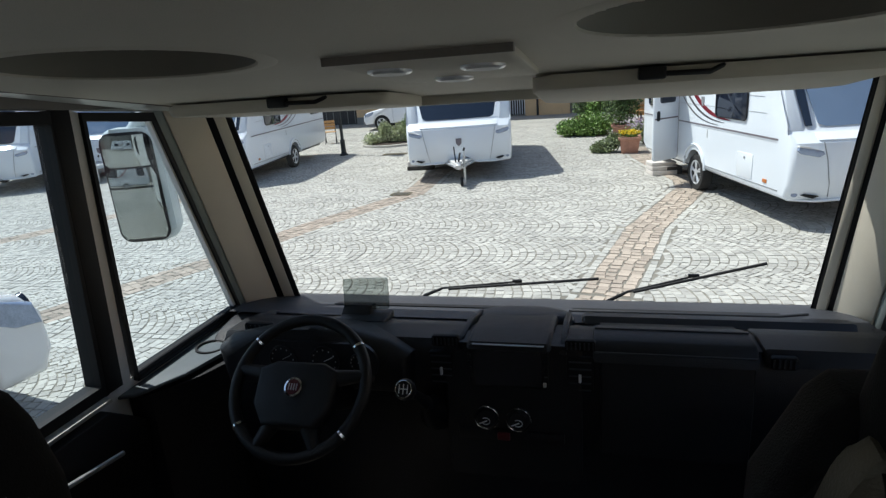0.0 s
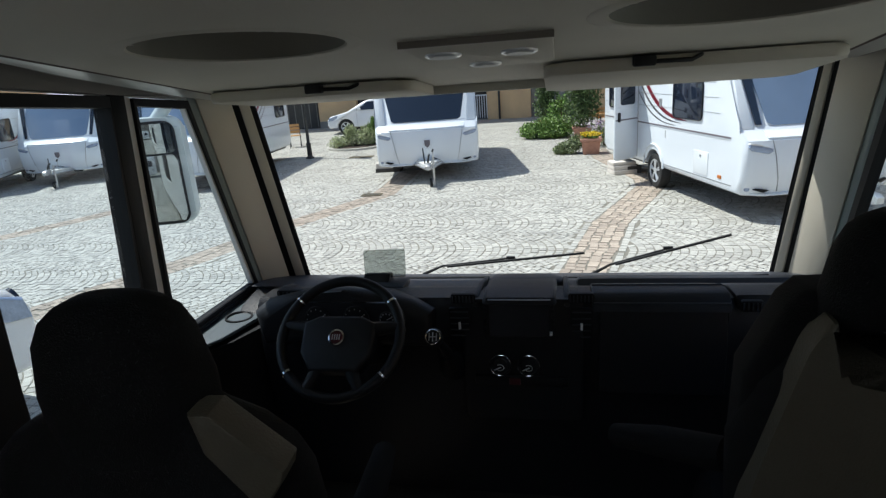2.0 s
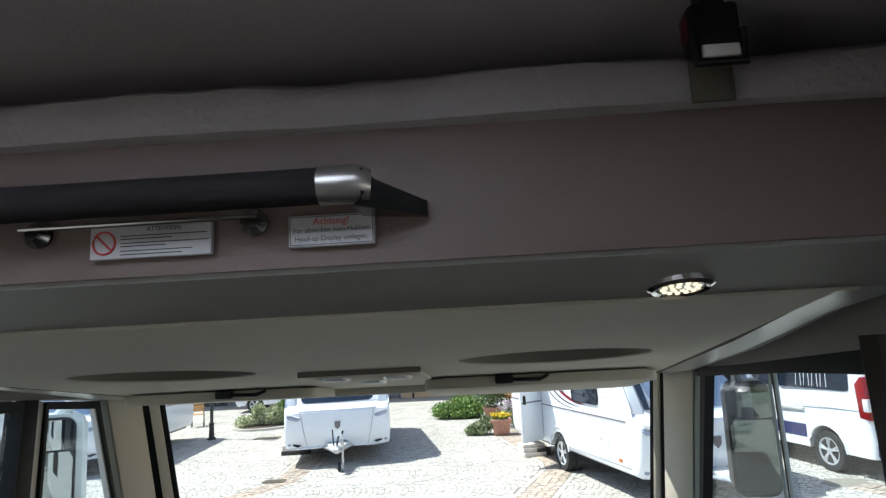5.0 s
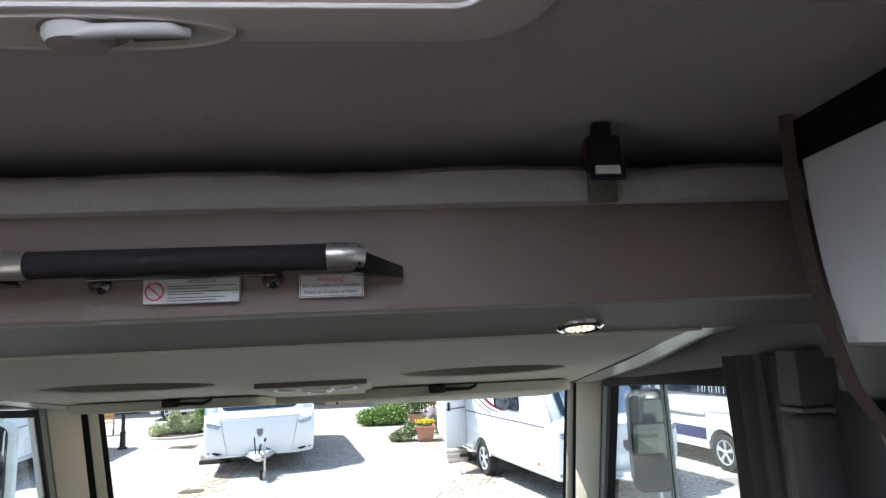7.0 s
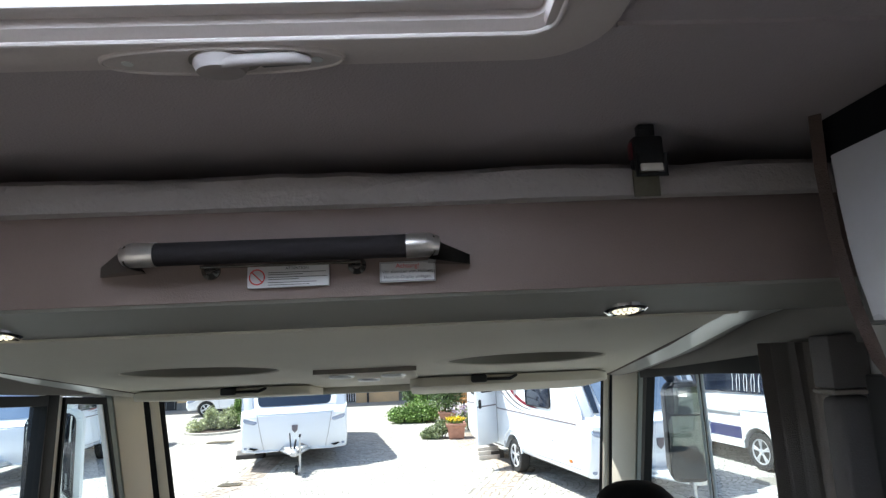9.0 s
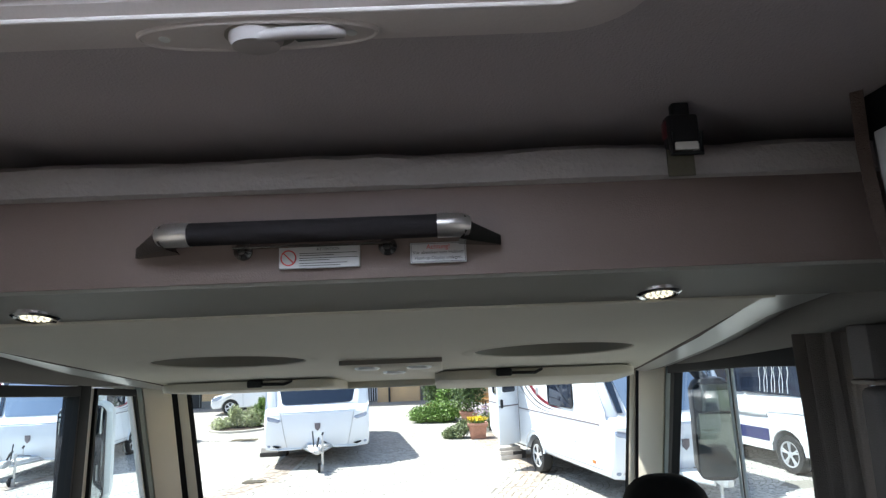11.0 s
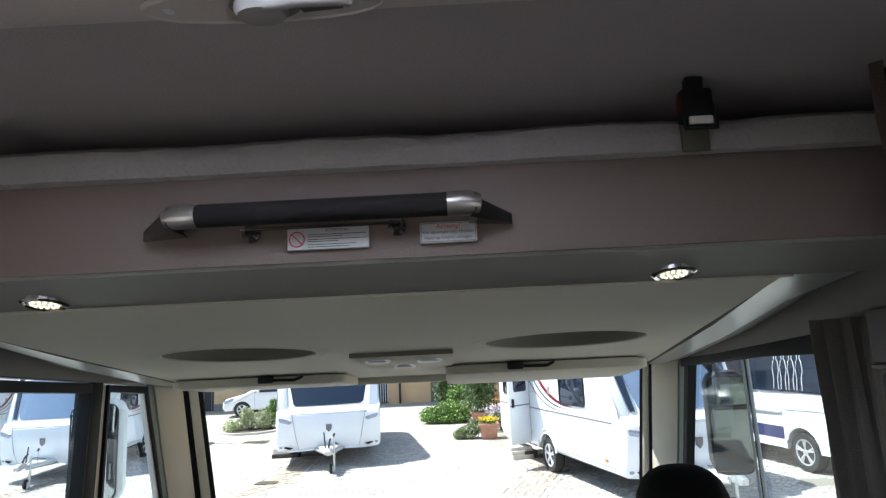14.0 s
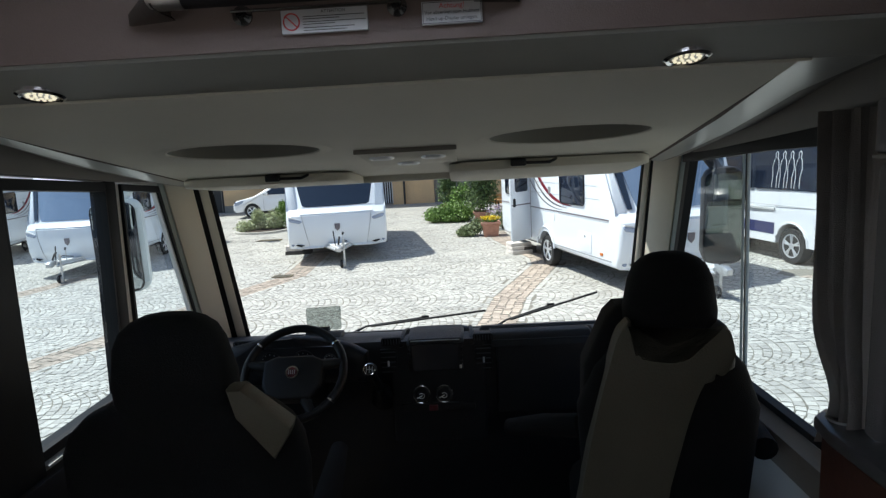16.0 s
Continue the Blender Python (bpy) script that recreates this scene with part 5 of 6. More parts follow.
def band_setts():
    """Red setts in rows across each ribbon: single stones on the near right one, the rest in one mesh."""
    shapes = []
    for k in range(5):
        me = bpy.data.meshes.new("red_sett")
        me.from_pydata(sett_verts(0, 0, 0, 0.124, 0.108, 0.004), [], SETT_F)
        me.materials.append(M["redsett"])
        shapes.append(me)
    verts, faces, single = [], [], 0
    edge_verts, edge_faces = [], []
    for b, (line, hw) in enumerate(BANDS):
        cols = round(2 * hw / 0.132)
        for (ax, ay), (bx, by) in zip(line, line[1:]):
            length = math.hypot(bx - ax, by - ay)
            ux, uy = (bx - ax) / length, (by - ay) / length
            for r in range(round(length / 0.125)):   # a row of grey stones borders the ribbon on both sides
                for o in (-hw - 0.045, hw + 0.045):
                    n = len(edge_verts)
                    edge_verts.extend(sett_verts(ax + ux * r * 0.125 + uy * o, ay + uy * r * 0.125 - ux * o, math.atan2(uy, ux) - math.pi / 2, 0.088, 0.114, rng.uniform(-0.002, 0.004)))
                    edge_faces.extend([tuple(n + k for k in f) for f in SETT_F])
            for r in range(round(length / 0.118)):
                shift = rng.uniform(-0.018, 0.018)
                for c in range(cols):
                    o = (c - (cols - 1) / 2) * 0.132
                    t = r * 0.118 + 0.02 * math.sin(c * 2.3 + r * 0.7) + rng.uniform(-0.012, 0.012)
                    o += shift + rng.uniform(-0.010, 0.010)
                    px, py = ax + ux * t + uy * o, ay + uy * t - ux * o
                    ang = math.atan2(uy, ux) - math.pi / 2
                    if b == 1 and 5.2 < py < 13.5 and single < 300:
                        ob = new("red_sett", shapes[single % 5])
                        ob.matrix_basis = pose(px, py, 0, 0, 0, math.degrees(ang) + rng.uniform(-7, 7)) @ Matrix.Diagonal((rng.uniform(0.86, 1.06), rng.uniform(0.86, 1.06), 1, 1))
                        ob.parent = ground
                        single += 1
                    else:
                        n = len(verts)
                        verts.extend(sett_verts(px, py, ang, 0.122, 0.106, rng.uniform(-0.003, 0.005)))
                        faces.extend([tuple(n + k for k in f) for f in SETT_F])
    ob = mesh_object("red_setts", verts, faces, "redsett", ground)
    tagged(ob, "reddish setts in ribbons across the paving", kind="stuff")
    ob = mesh_object("border_setts", edge_verts, edge_faces, "sett", ground)
    tagged(ob, "rows of grey setts along the red ribbons", kind="stuff")


# ---- caravans ----
def wheel_parts(t, x, y, r, s, w=0.19, spokes=5, name="wheel"):
    """A wheel at local (x, y); s: the side of its outer face."""
    wm = Matrix.Translation((x, y, r)) @ Matrix.Rotation(radians(90 * s), 4, "Y")
    tyre = part(name, lathe([(r * 0.62, -w / 2), (r * 0.92, -w / 2), (r, -w / 3), (r, w / 3), (r * 0.94, w / 2), (r * 0.68, w / 2), (r * 0.64, w / 2 - 0.02)], 32, wm), "tyre", t, "black tyre")
    part("rim", lathe([(r * 0.64, w / 2 - 0.03), (r * 0.66, w / 2 - 0.005), (r * 0.60, w / 2 - 0.01), (r * 0.55, w / 2 - 0.05), (0.001, w / 2 - 0.06)], 32, wm), "alloy", tyre, "alloy rim")
    bm = bmesh.new()
    for k in range(spokes):
        a = 2 * math.pi * k / spokes
        for d in (-0.13, 0.13):
            add_tube(bm, [wm @ Vector((0.05 * math.cos(a), 0.05 * math.sin(a), w / 2 - 0.02)), wm @ Vector((r * 0.6 * math.cos(a + d), r * 0.6 * math.sin(a + d), w / 2 - 0.018))], 0.018, 6)
    add_lathe(bm, [(0.06, w / 2 - 0.05), (0.06, w / 2 - 0.012), (0.03, w / 2 - 0.005)], 16, wm)
    part("spokes", bm, "alloy", tyre)
    return tyre


def round_nose(t):
    """Bows the nose forward in plan, so that its middle stands out before its corners."""
    for ob in t.children_recursive:
        if not ob.data or "drawbar" in ob.name or (ob.parent and "drawbar" in ob.parent.name):
            continue
        if min(v.co.y for v in ob.data.vertices) > 0.75:
            continue
        bm = bmesh.new()
        bm.from_mesh(ob.data)
        for x in (-1.0, -0.85, -0.7, -0.55, -0.4, -0.2, 0.0, 0.2, 0.4, 0.55, 0.7, 0.85, 1.0):
            bmesh.ops.bisect_plane(bm, geom=bm.verts[:] + bm.edges[:] + bm.faces[:], plane_co=(x, 0, 0), plane_no=(1, 0, 0))
        for v in bm.verts:
            v.co.y -= 0.17 * (1 - min(1, abs(v.co.x) / 1.15) ** 2.4) * min(1, max(0, (1.0 - v.co.y) / 0.7))
        bm.to_mesh(ob.data)
        bm.free()
        ob.data.set_sharp_from_angle(angle=radians(38))


def caravan(label, m, door_side, windows, stripe=True, open_door=False, blind=False):
    """Its nose points to local -y; the body's lower front corners lie at y = 0, its side faces at x = +-1.15."""
    t = thing("caravan", label, "caravan", "parked caravans", m)
    L, HWID, WY = 5.5, 1.15, 2.8
    side = [(0.0, 0.40), (-0.10, 0.62), (-0.13, 0.95), (-0.10, 1.16), (0.02, 1.26), (0.10, 1.34), (0.44, 2.28), (0.62, 2.50), (0.95, 2.58), (4.9, 2.60), (5.3, 2.52), (5.5, 2.25), (5.5, 0.55), (5.3, 0.42)]
    arch = [(WY + 0.40 * math.cos(a), 0.42 + 0.38 * math.sin(a)) for a in [math.pi * k / 8 for k in range(9)]]
    part("body", prism(side + arch, -HWID, HWID, bevel=0.07, seg=4), "white", t, "white shell with a raked nose")
    bm = bmesh.new()
    add_box(bm, -1.0, 1.0, 0.4, 5.2, 0.36, 0.41)
    part("chassis", bm, "black", t)
    part("nose_ledge", prism([(-0.09, 1.20), (0.03, 1.275), (0.07, 1.30), (0.07, 1.24), (-0.06, 1.17)], -0.85, 0.85, bevel=0.012), "white", t, "rounded ledge under the window")
    # front window, following the rake
    def raked(z):
        return 0.10 + (z - 1.34) * (0.34 / 0.94)
    bm = bmesh.new()
    pts = [(-0.78, 1.385), (-0.70, 1.345), (0.70, 1.345), (0.78, 1.385), (0.90, 1.95), (0.86, 2.20), (-0.86, 2.20), (-0.90, 1.95)]
    add_prism(bm, pts, 0, 0.03, axis="y")
    for v in bm.verts:
        v.co.y = raked(v.co.z) - 0.016 + (0.04 if v.co.y > 0.01 else 0)
    part("front_window", bm, "palewin" if blind else "bluewin", t, "blue front window, blind drawn, the sky's reflection in its colour" if blind else "dark blue front window")
    for s in (-1, 1):
        if blind:
            bm = bmesh.new()
            add_prism(bm, [(s * 0.86, 1.36), (s * 0.93, 1.36), (s * 1.06, 2.24), (s * 0.94, 2.24)], 0, 0.03, axis="y")
            for v in bm.verts:
                v.co.y = raked(v.co.z) - 0.034 + (0.03 if v.co.y > 0.01 else 0)
            part("window_edge", bm, "bluewin", t, "dark blue edge of the front window")
        bm = bmesh.new()
        add_prism(bm, [(s * (0.95 if blind else 0.90), 1.30), (s * 1.12, 1.30), (s * 1.125, 2.3), (s * (1.08 if blind else 0.99), 2.3)], 0, 0.05, axis="y")
        for v in bm.verts:
            v.co.y = raked(v.co.z) - 0.03 + (0.06 if v.co.y > 0.02 else 0)
        bmesh.ops.recalc_face_normals(bm, faces=bm.faces[:])
        bmesh.ops.bevel(bm, geom=bm.edges[:], offset=0.015, segments=2, profile=0.5, affect="EDGES")
        part("corner_post", bm, "white", t)
        lp_ = part("front_lamp", prism([(s * 0.80, 1.02), (s * 0.86, 0.985), (s * 1.06, 1.03), (s * 1.10, 1.08), (s * 1.08, 1.13), (s * 0.98, 1.115), (s * 0.82, 1.055)], -0.150, -0.09, axis="y", bevel=0.010), "lamp", t, "bluish front lamp")
        part("lamp_brow", prism([(s * 0.82, 1.06), (s * 0.98, 1.12), (s * 1.09, 1.14), (s * 1.10, 1.12), (s * 0.98, 1.10)], -0.158, -0.09, axis="y"), "lightplastic", lp_)
        part("nose_seam", tube([(s * 0.80, -0.098, 1.17), (s * 0.76, -0.131, 0.95), (s * 0.70, -0.105, 0.64), (s * 0.66, -0.03, 0.45)], 0.006, 6), "seam", t)
        part("fog_slot", prism([(s * 0.78, 0.47), (s * 0.94, 0.50), (s * 0.98, 0.48), (s * 0.86, 0.44)], -0.075, -0.02, axis="y"), "rubber", t, "black slot")
        part("marker_lamp", lathe([(0.035, 0), (0.035, 0.012), (0.02, 0.014)], 16, pose(s * 1.05, -0.035, 0.49, 90)), "lamp", t)
        part("bumper_lip", tube([(s * 0.35, -0.02, 0.415), (s * 0.8, -0.03, 0.40), (s * 1.10, 0.02, 0.415)], 0.02, 8), "white", t)
    part("emblem", prism([(-0.065, 0.95), (-0.058, 0.84), (0.0, 0.78), (0.058, 0.84), (0.065, 0.95)], -0.146, -0.12, axis="y", bevel=0.004), "decalgrey", t, "small dark shield badge")
    # drawbar
    db = part("drawbar", tube([(-0.45, 0.3, 0.42), (-0.06, -0.95, 0.42)], 0.03, 8), "steel", t, "galvanised drawbar")
    part("drawbar_beam", tube([(0.45, 0.3, 0.42), (0.06, -0.95, 0.42)], 0.03, 8), "steel", db)
    part("cover", prism([(-0.30, -0.1), (0.30, -0.1), (0.20, -0.42), (0.07, -0.92), (-0.07, -0.92), (-0.20, -0.42)], 0.43, 0.50, axis="z", bevel=0.02), "lightplastic", db, "pale drawbar cover")
    part("coupling", prism([(-0.95, 0.44), (-0.90, 0.54), (-1.12, 0.54), (-1.20, 0.50), (-1.20, 0.42), (-1.1, 0.40)], -0.05, 0.05, bevel=0.012), "steel", db)
    part("coupling_grip", tube([(0, -0.98, 0.55), (0.02, -0.92, 0.66), (0.03, -0.85, 0.70)], 0.022, 8), "black", db)
    part("brake_lever", tube([(-0.07, -0.75, 0.50), (-0.09, -0.68, 0.70), (-0.10, -0.64, 0.82)], 0.014, 8), "black", db, "black hand brake lever")
    part("gas_post", tube([(0.10, -0.6, 0.50), (0.11, -0.60, 0.72)], 0.012, 8), "steel", db)
    part("post_cap", tube([(0.10, -0.62, 0.72), (0.12, -0.60, 0.78)], 0.022, 8), "black", db)
    part("cable", tube([(0.04, -0.9, 0.5), (0.14, -0.80, 0.62), (0.20, -0.5, 0.55), (0.1, -0.3, 0.52)], 0.009, 6), "black", db)
    part("jockey_tube", tube([(0.11, -0.86, 0.16), (0.11, -0.86, 0.66)], 0.024, 10), "steel", db, "jockey wheel post")
    part("jockey_fork", box(0.02, 0.13, -0.90, -0.83, 0.0, 0.16, 0.02), "steel", db)
    part("jockey_wheel", lathe([(0.02, -0.03), (0.085, -0.03), (0.10, 0.0), (0.085, 0.03), (0.02, 0.03)], 18, Matrix.Translation((0.04, -0.87, 0.10)) @ Matrix.Rotation(radians(90), 4, "Y")), "tyre", db)
    for s in (-1, 1):
        wheel_parts(t, s * 1.03, WY, 0.325, s)
        part("arch_trim", tube([(s * 1.155, WY + 0.42 * math.cos(a), 0.42 + 0.40 * math.sin(a)) for a in [math.pi * k / 12 for k in range(13)]], 0.022, 8), "white", t, "raised wheel arch edge")
        for z in (1.50, 1.72, 1.94):
            part("panel_joint", tube([(s * 1.1515, 0.55 + (z - 1.5) * 0.36, z), (s * 1.1515, 5.38, z)], 0.004, 6), "seam", t)
        if stripe:
            part("side_stripe", box(min(s * 1.149, s * 1.155), max(s * 1.149, s * 1.155), 0.22, 5.40, 1.165, 1.190), "decalgrey", t, "grey side stripe")
            part("thin_stripe", box(min(s * 1.149, s * 1.154), max(s * 1.149, s * 1.154), 0.22, 5.40, 1.142, 1.152), "alloy", t)
            for k, (mt, w) in enumerate((("decalred", 0.10), ("decalgrey", 0.045), ("decalgrey", 0.03))):
                bm = bmesh.new()
                pr = None
                for q in range(15):
                    u = q / 14
                    y = 3.30 - 1.75 * u + k * 0.20
                    z = 1.98 - 0.66 * (1 - (1 - u) ** 2.6) - k * 0.05
                    th = w * (1 - u) ** 0.8 + 0.004
                    now = [bm.verts.new((s * 1.1535, y, z + th)), bm.verts.new((s * 1.1535, y, z - th * 0.3))]
                    if pr:
                        bm.faces.new((pr[0], now[0], now[1], pr[1]))
                    pr = now
                bmesh.ops.solidify(bm, geom=bm.faces[:], thickness=0.002)
                part("swoosh", bm, mt, t, "curved decal")
        part("sill_strip", box(min(s * 1.10, s * 1.158), max(s * 1.10, s * 1.158), 0.15, 2.36, 0.50, 0.515), "seam", t)
        hb = part("service_hatch", prism(rrect(1.05, 0.72, 0.46, 0.36, 0.02), s * 1.148, s * 1.158, bevel=0.003), "panel", t, "white service hatch")
        part("hatch_lock", lathe([(0.02, 0), (0.02, 0.012), (0.01, 0.014)], 12, Matrix.Translation((s * 1.155, 1.05, 0.83)) @ Matrix.Rotation(radians(90 * s), 4, "Y")), "seam", hb)
        part("amber_reflector", box(min(s * 1.148, s * 1.162), max(s * 1.148, s * 1.162), 0.42, 0.52, 0.56, 0.61, 0.004), "amber", t, "amber reflector")
        part("vent_grille", box(min(s * 1.148, s * 1.158), max(s * 1.148, s * 1.158), 2.32, 2.35, 0.98, 1.12, 0.003), "lightplastic", t)
        part("side_emblem", prism([(2.50, 1.64), (2.51, 1.55), (2.56, 1.48), (2.61, 1.55), (2.62, 1.64)], s * 1.148, s * 1.158), "seam", t, "small dark shield badge")
        for y, z, w, h in windows:
            fr_ = part("side_window", prism(rrect(y, z, w, h, 0.07, 5), s * 1.148, s * 1.172, bevel=0.008), "darkwin", t, "dark hinged side window")
            part("window_rim", tube([(s * 1.168, a, b) for a, b in rrect(y, z, w, h, 0.07, 5)], 0.010, 6, True), "black", fr_)
    s = door_side
    if open_door:
        # A dark panel on the side stands for the unlit inside.
        part("doorway", box(min(s * 1.10, s * 1.156), max(s * 1.10, s * 1.156), 3.56, 4.18, 0.50, 2.30), "darkdoor", t, "doorway drawn as a dark panel")
        dm = Matrix.Translation((s * 1.16, 3.54, 0)) @ Matrix.Rotation(radians(s * -28.7), 4, "Z")
        bm = prism(rrect(s * 0.32, 1.33, 0.64, 1.70, 0.07, 4), 0.0, 0.04, axis="y", bevel=0.008)
        bmesh.ops.transform(bm, matrix=dm, verts=bm.verts[:])
        d = part("door", bm, "panel", t, "open white entrance door")
        bm = prism(rrect(s * 0.30, 1.78, 0.40, 0.52, 0.05, 4), -0.012, 0.0, axis="y", bevel=0.004)
        bmesh.ops.transform(bm, matrix=dm, verts=bm.verts[:])
        part("door_window", bm, "darkwin", d, "dark door window")
        bm = prism(rrect(s * 0.54, 1.30, 0.07, 0.18, 0.03, 4), -0.02, 0.0, axis="y", bevel=0.004)
        bmesh.ops.transform(bm, matrix=dm, verts=bm.verts[:])
        part("door_handle", bm, "black", d, "black door handle")
        bm = box(0.02 if s > 0 else -0.62, 0.62 if s > 0 else -0.02, -0.006, 0.0, 1.235, 1.26)
        bmesh.ops.transform(bm, matrix=dm, verts=bm.verts[:])
        part("door_stripe", bm, "decalgrey", d)
    round_nose(t)
    return t


WIN = [(1.55, 1.66, 0.98, 0.60), (4.7, 1.66, 0.8, 0.55)]
caravan("white caravan seen nose-on with a dark front window", pose(-3.03, 12.98, 0, 0, 0, 11), -1, WIN)
caravan("white caravan with red swoosh, its entrance door standing open", pose(2.33 + 1.15 * 0.966, 8.57 + 1.15 * 0.26, 0, 0, 0, 15.1), -1, WIN, open_door=True, blind=True)
caravan("white caravan with grey stripes on the yard's far side", pose(-8.23 - 1.01, 12.9 - 0.12, 0, 0, 0, 5.7) @ Matrix.Diagonal((0.88, 1, 1, 1)), -1, WIN, blind=True)
copy_thing(bpy.data.objects["caravan"], pose(-6.9, -17.0, 0, 0, 0, -90))
caravan("white caravan parked at the edge of the row", pose(-16.1, 12.6, 0, 0, 0, 26), 1, WIN, stripe=True)
caravan("white caravan standing nose-out between its neighbours", pose(-14.25, 14.75, 0, 0, 0, 16), -1, WIN, blind=True)


# ---- cars ----
def car(label, m, kind):
    """A car whose front points to local -y, with its wheels on z = 0."""
    t = thing("car", label, "car", "parked cars", m)
    Lc, hwc = 4.45, 0.90
    prof_ = [(0.10, 0.28), (0.0, 0.42), (0.02, 0.66), (0.16, 0.80), (0.95, 0.98), (1.75, 1.40), (2.1, 1.47), (3.5, 1.46), (4.15, 1.28), (4.38, 0.95), (4.45, 0.6), (4.40, 0.32)]
    lower = []
    for wy in (3.55, 0.85):
        lower += [(wy + 0.37 * math.cos(a), 0.30 + 0.37 * math.sin(a)) for a in [math.pi * k / 8 for k in range(9)]]
    bm = prism(prof_ + lower, -hwc, hwc)
    rim_ = [e for e in bm.edges if abs(e.verts[0].co.x - e.verts[1].co.x) < 1e-6]
    for v in bm.verts:
        if v.co.z > 0.9:
            v.co.x *= 1 - 0.24 * (v.co.z - 0.9) / 0.57
        if v.co.y < 0.5:
            v.co.x *= 1 - 0.18 * (0.5 - v.co.y)
    bmesh.ops.bevel(bm, geom=rim_, offset=0.07, segments=3, profile=0.5, affect="EDGES")
    body = part("body", bm, "carpaint", t, "white bodywork")
    for s in (-1, 1):
        bm = prism([(1.35, 1.02), (1.86, 1.36), (3.4, 1.38), (3.95, 1.22), (4.0, 1.03)], 0, 0.02)
        for v in bm.verts:
            top = (v.co.z - 0.9) / 0.57
            v.co.x = s * (hwc * (1 - 0.24 * max(0, top)) - 0.012 + v.co.x)
        part("side_glass", bm, "darkwin", t, "dark side windows")
        hl_ = part("headlight", prism([(0.06, 0.60), (0.10, 0.74), (0.42, 0.83), (0.62, 0.86), (0.50, 0.72), (0.25, 0.62)], s * 0.60, s * 0.865, bevel=0.02), "lamp", t, "clear headlight")
        part("headlight_core", lathe([(0.07, 0), (0.07, 0.05), (0.05, 0.06)], 16, pose(s * 0.68, 0.10, 0.70, 75)), "darkwin", hl_)
        part("door_mirror", box(min(s * 0.86, s * 1.02), max(s * 0.86, s * 1.02), 1.45, 1.60, 1.00, 1.13, 0.03), "carpaint", t)
        part("arch_liner", box(min(s * 0.60, s * 0.80), max(s * 0.60, s * 0.80), 0.5, 1.2, 0.2, 0.66), "black", t)
        part("sill", box(min(s * 0.80, s * 0.895), max(s * 0.80, s * 0.895), 1.25, 3.15, 0.20, 0.30, 0.02), "black", t)
        part("door_seam", tube([(s * 0.902, 1.40, 0.36), (s * 0.902, 1.38, 0.95)], 0.006, 6), "seam", t)
        for wy in (0.85, 3.55):
            wheel_parts(t, s * 0.80, wy, 0.325, s, 0.2)
    bm = bmesh.new()
    quadface(bm, [(-0.70, 1.0, 1.008), (0.70, 1.0, 1.008), (0.60, 1.72, 1.395), (-0.60, 1.72, 1.395)])
    bmesh.ops.solidify(bm, geom=bm.faces[:], thickness=-0.012)
    part("windscreen", bm, "darkwin", t, "dark windscreen")
    part("grille", prism(rrect(0, 0.58, 0.9, 0.10, 0.03), -0.012, 0.03, axis="y", bevel=0.004), "black", t, "black grille")
    part("lower_intake", prism(rrect(0, 0.38, 1.1, 0.12, 0.04), 0.0, 0.06, axis="y", bevel=0.004), "black", t)
    return t


car("tall white car standing close beside the motorhome", pose(-4.95, 3.50, 0, 0, 0, 180 - 10) @ Matrix.Diagonal((1, 1, 1.28, 1)), "hatch")
car("white estate car in front of the ochre building", pose(-10.4, 26.4, 0, 0, 0, -84), "estate")


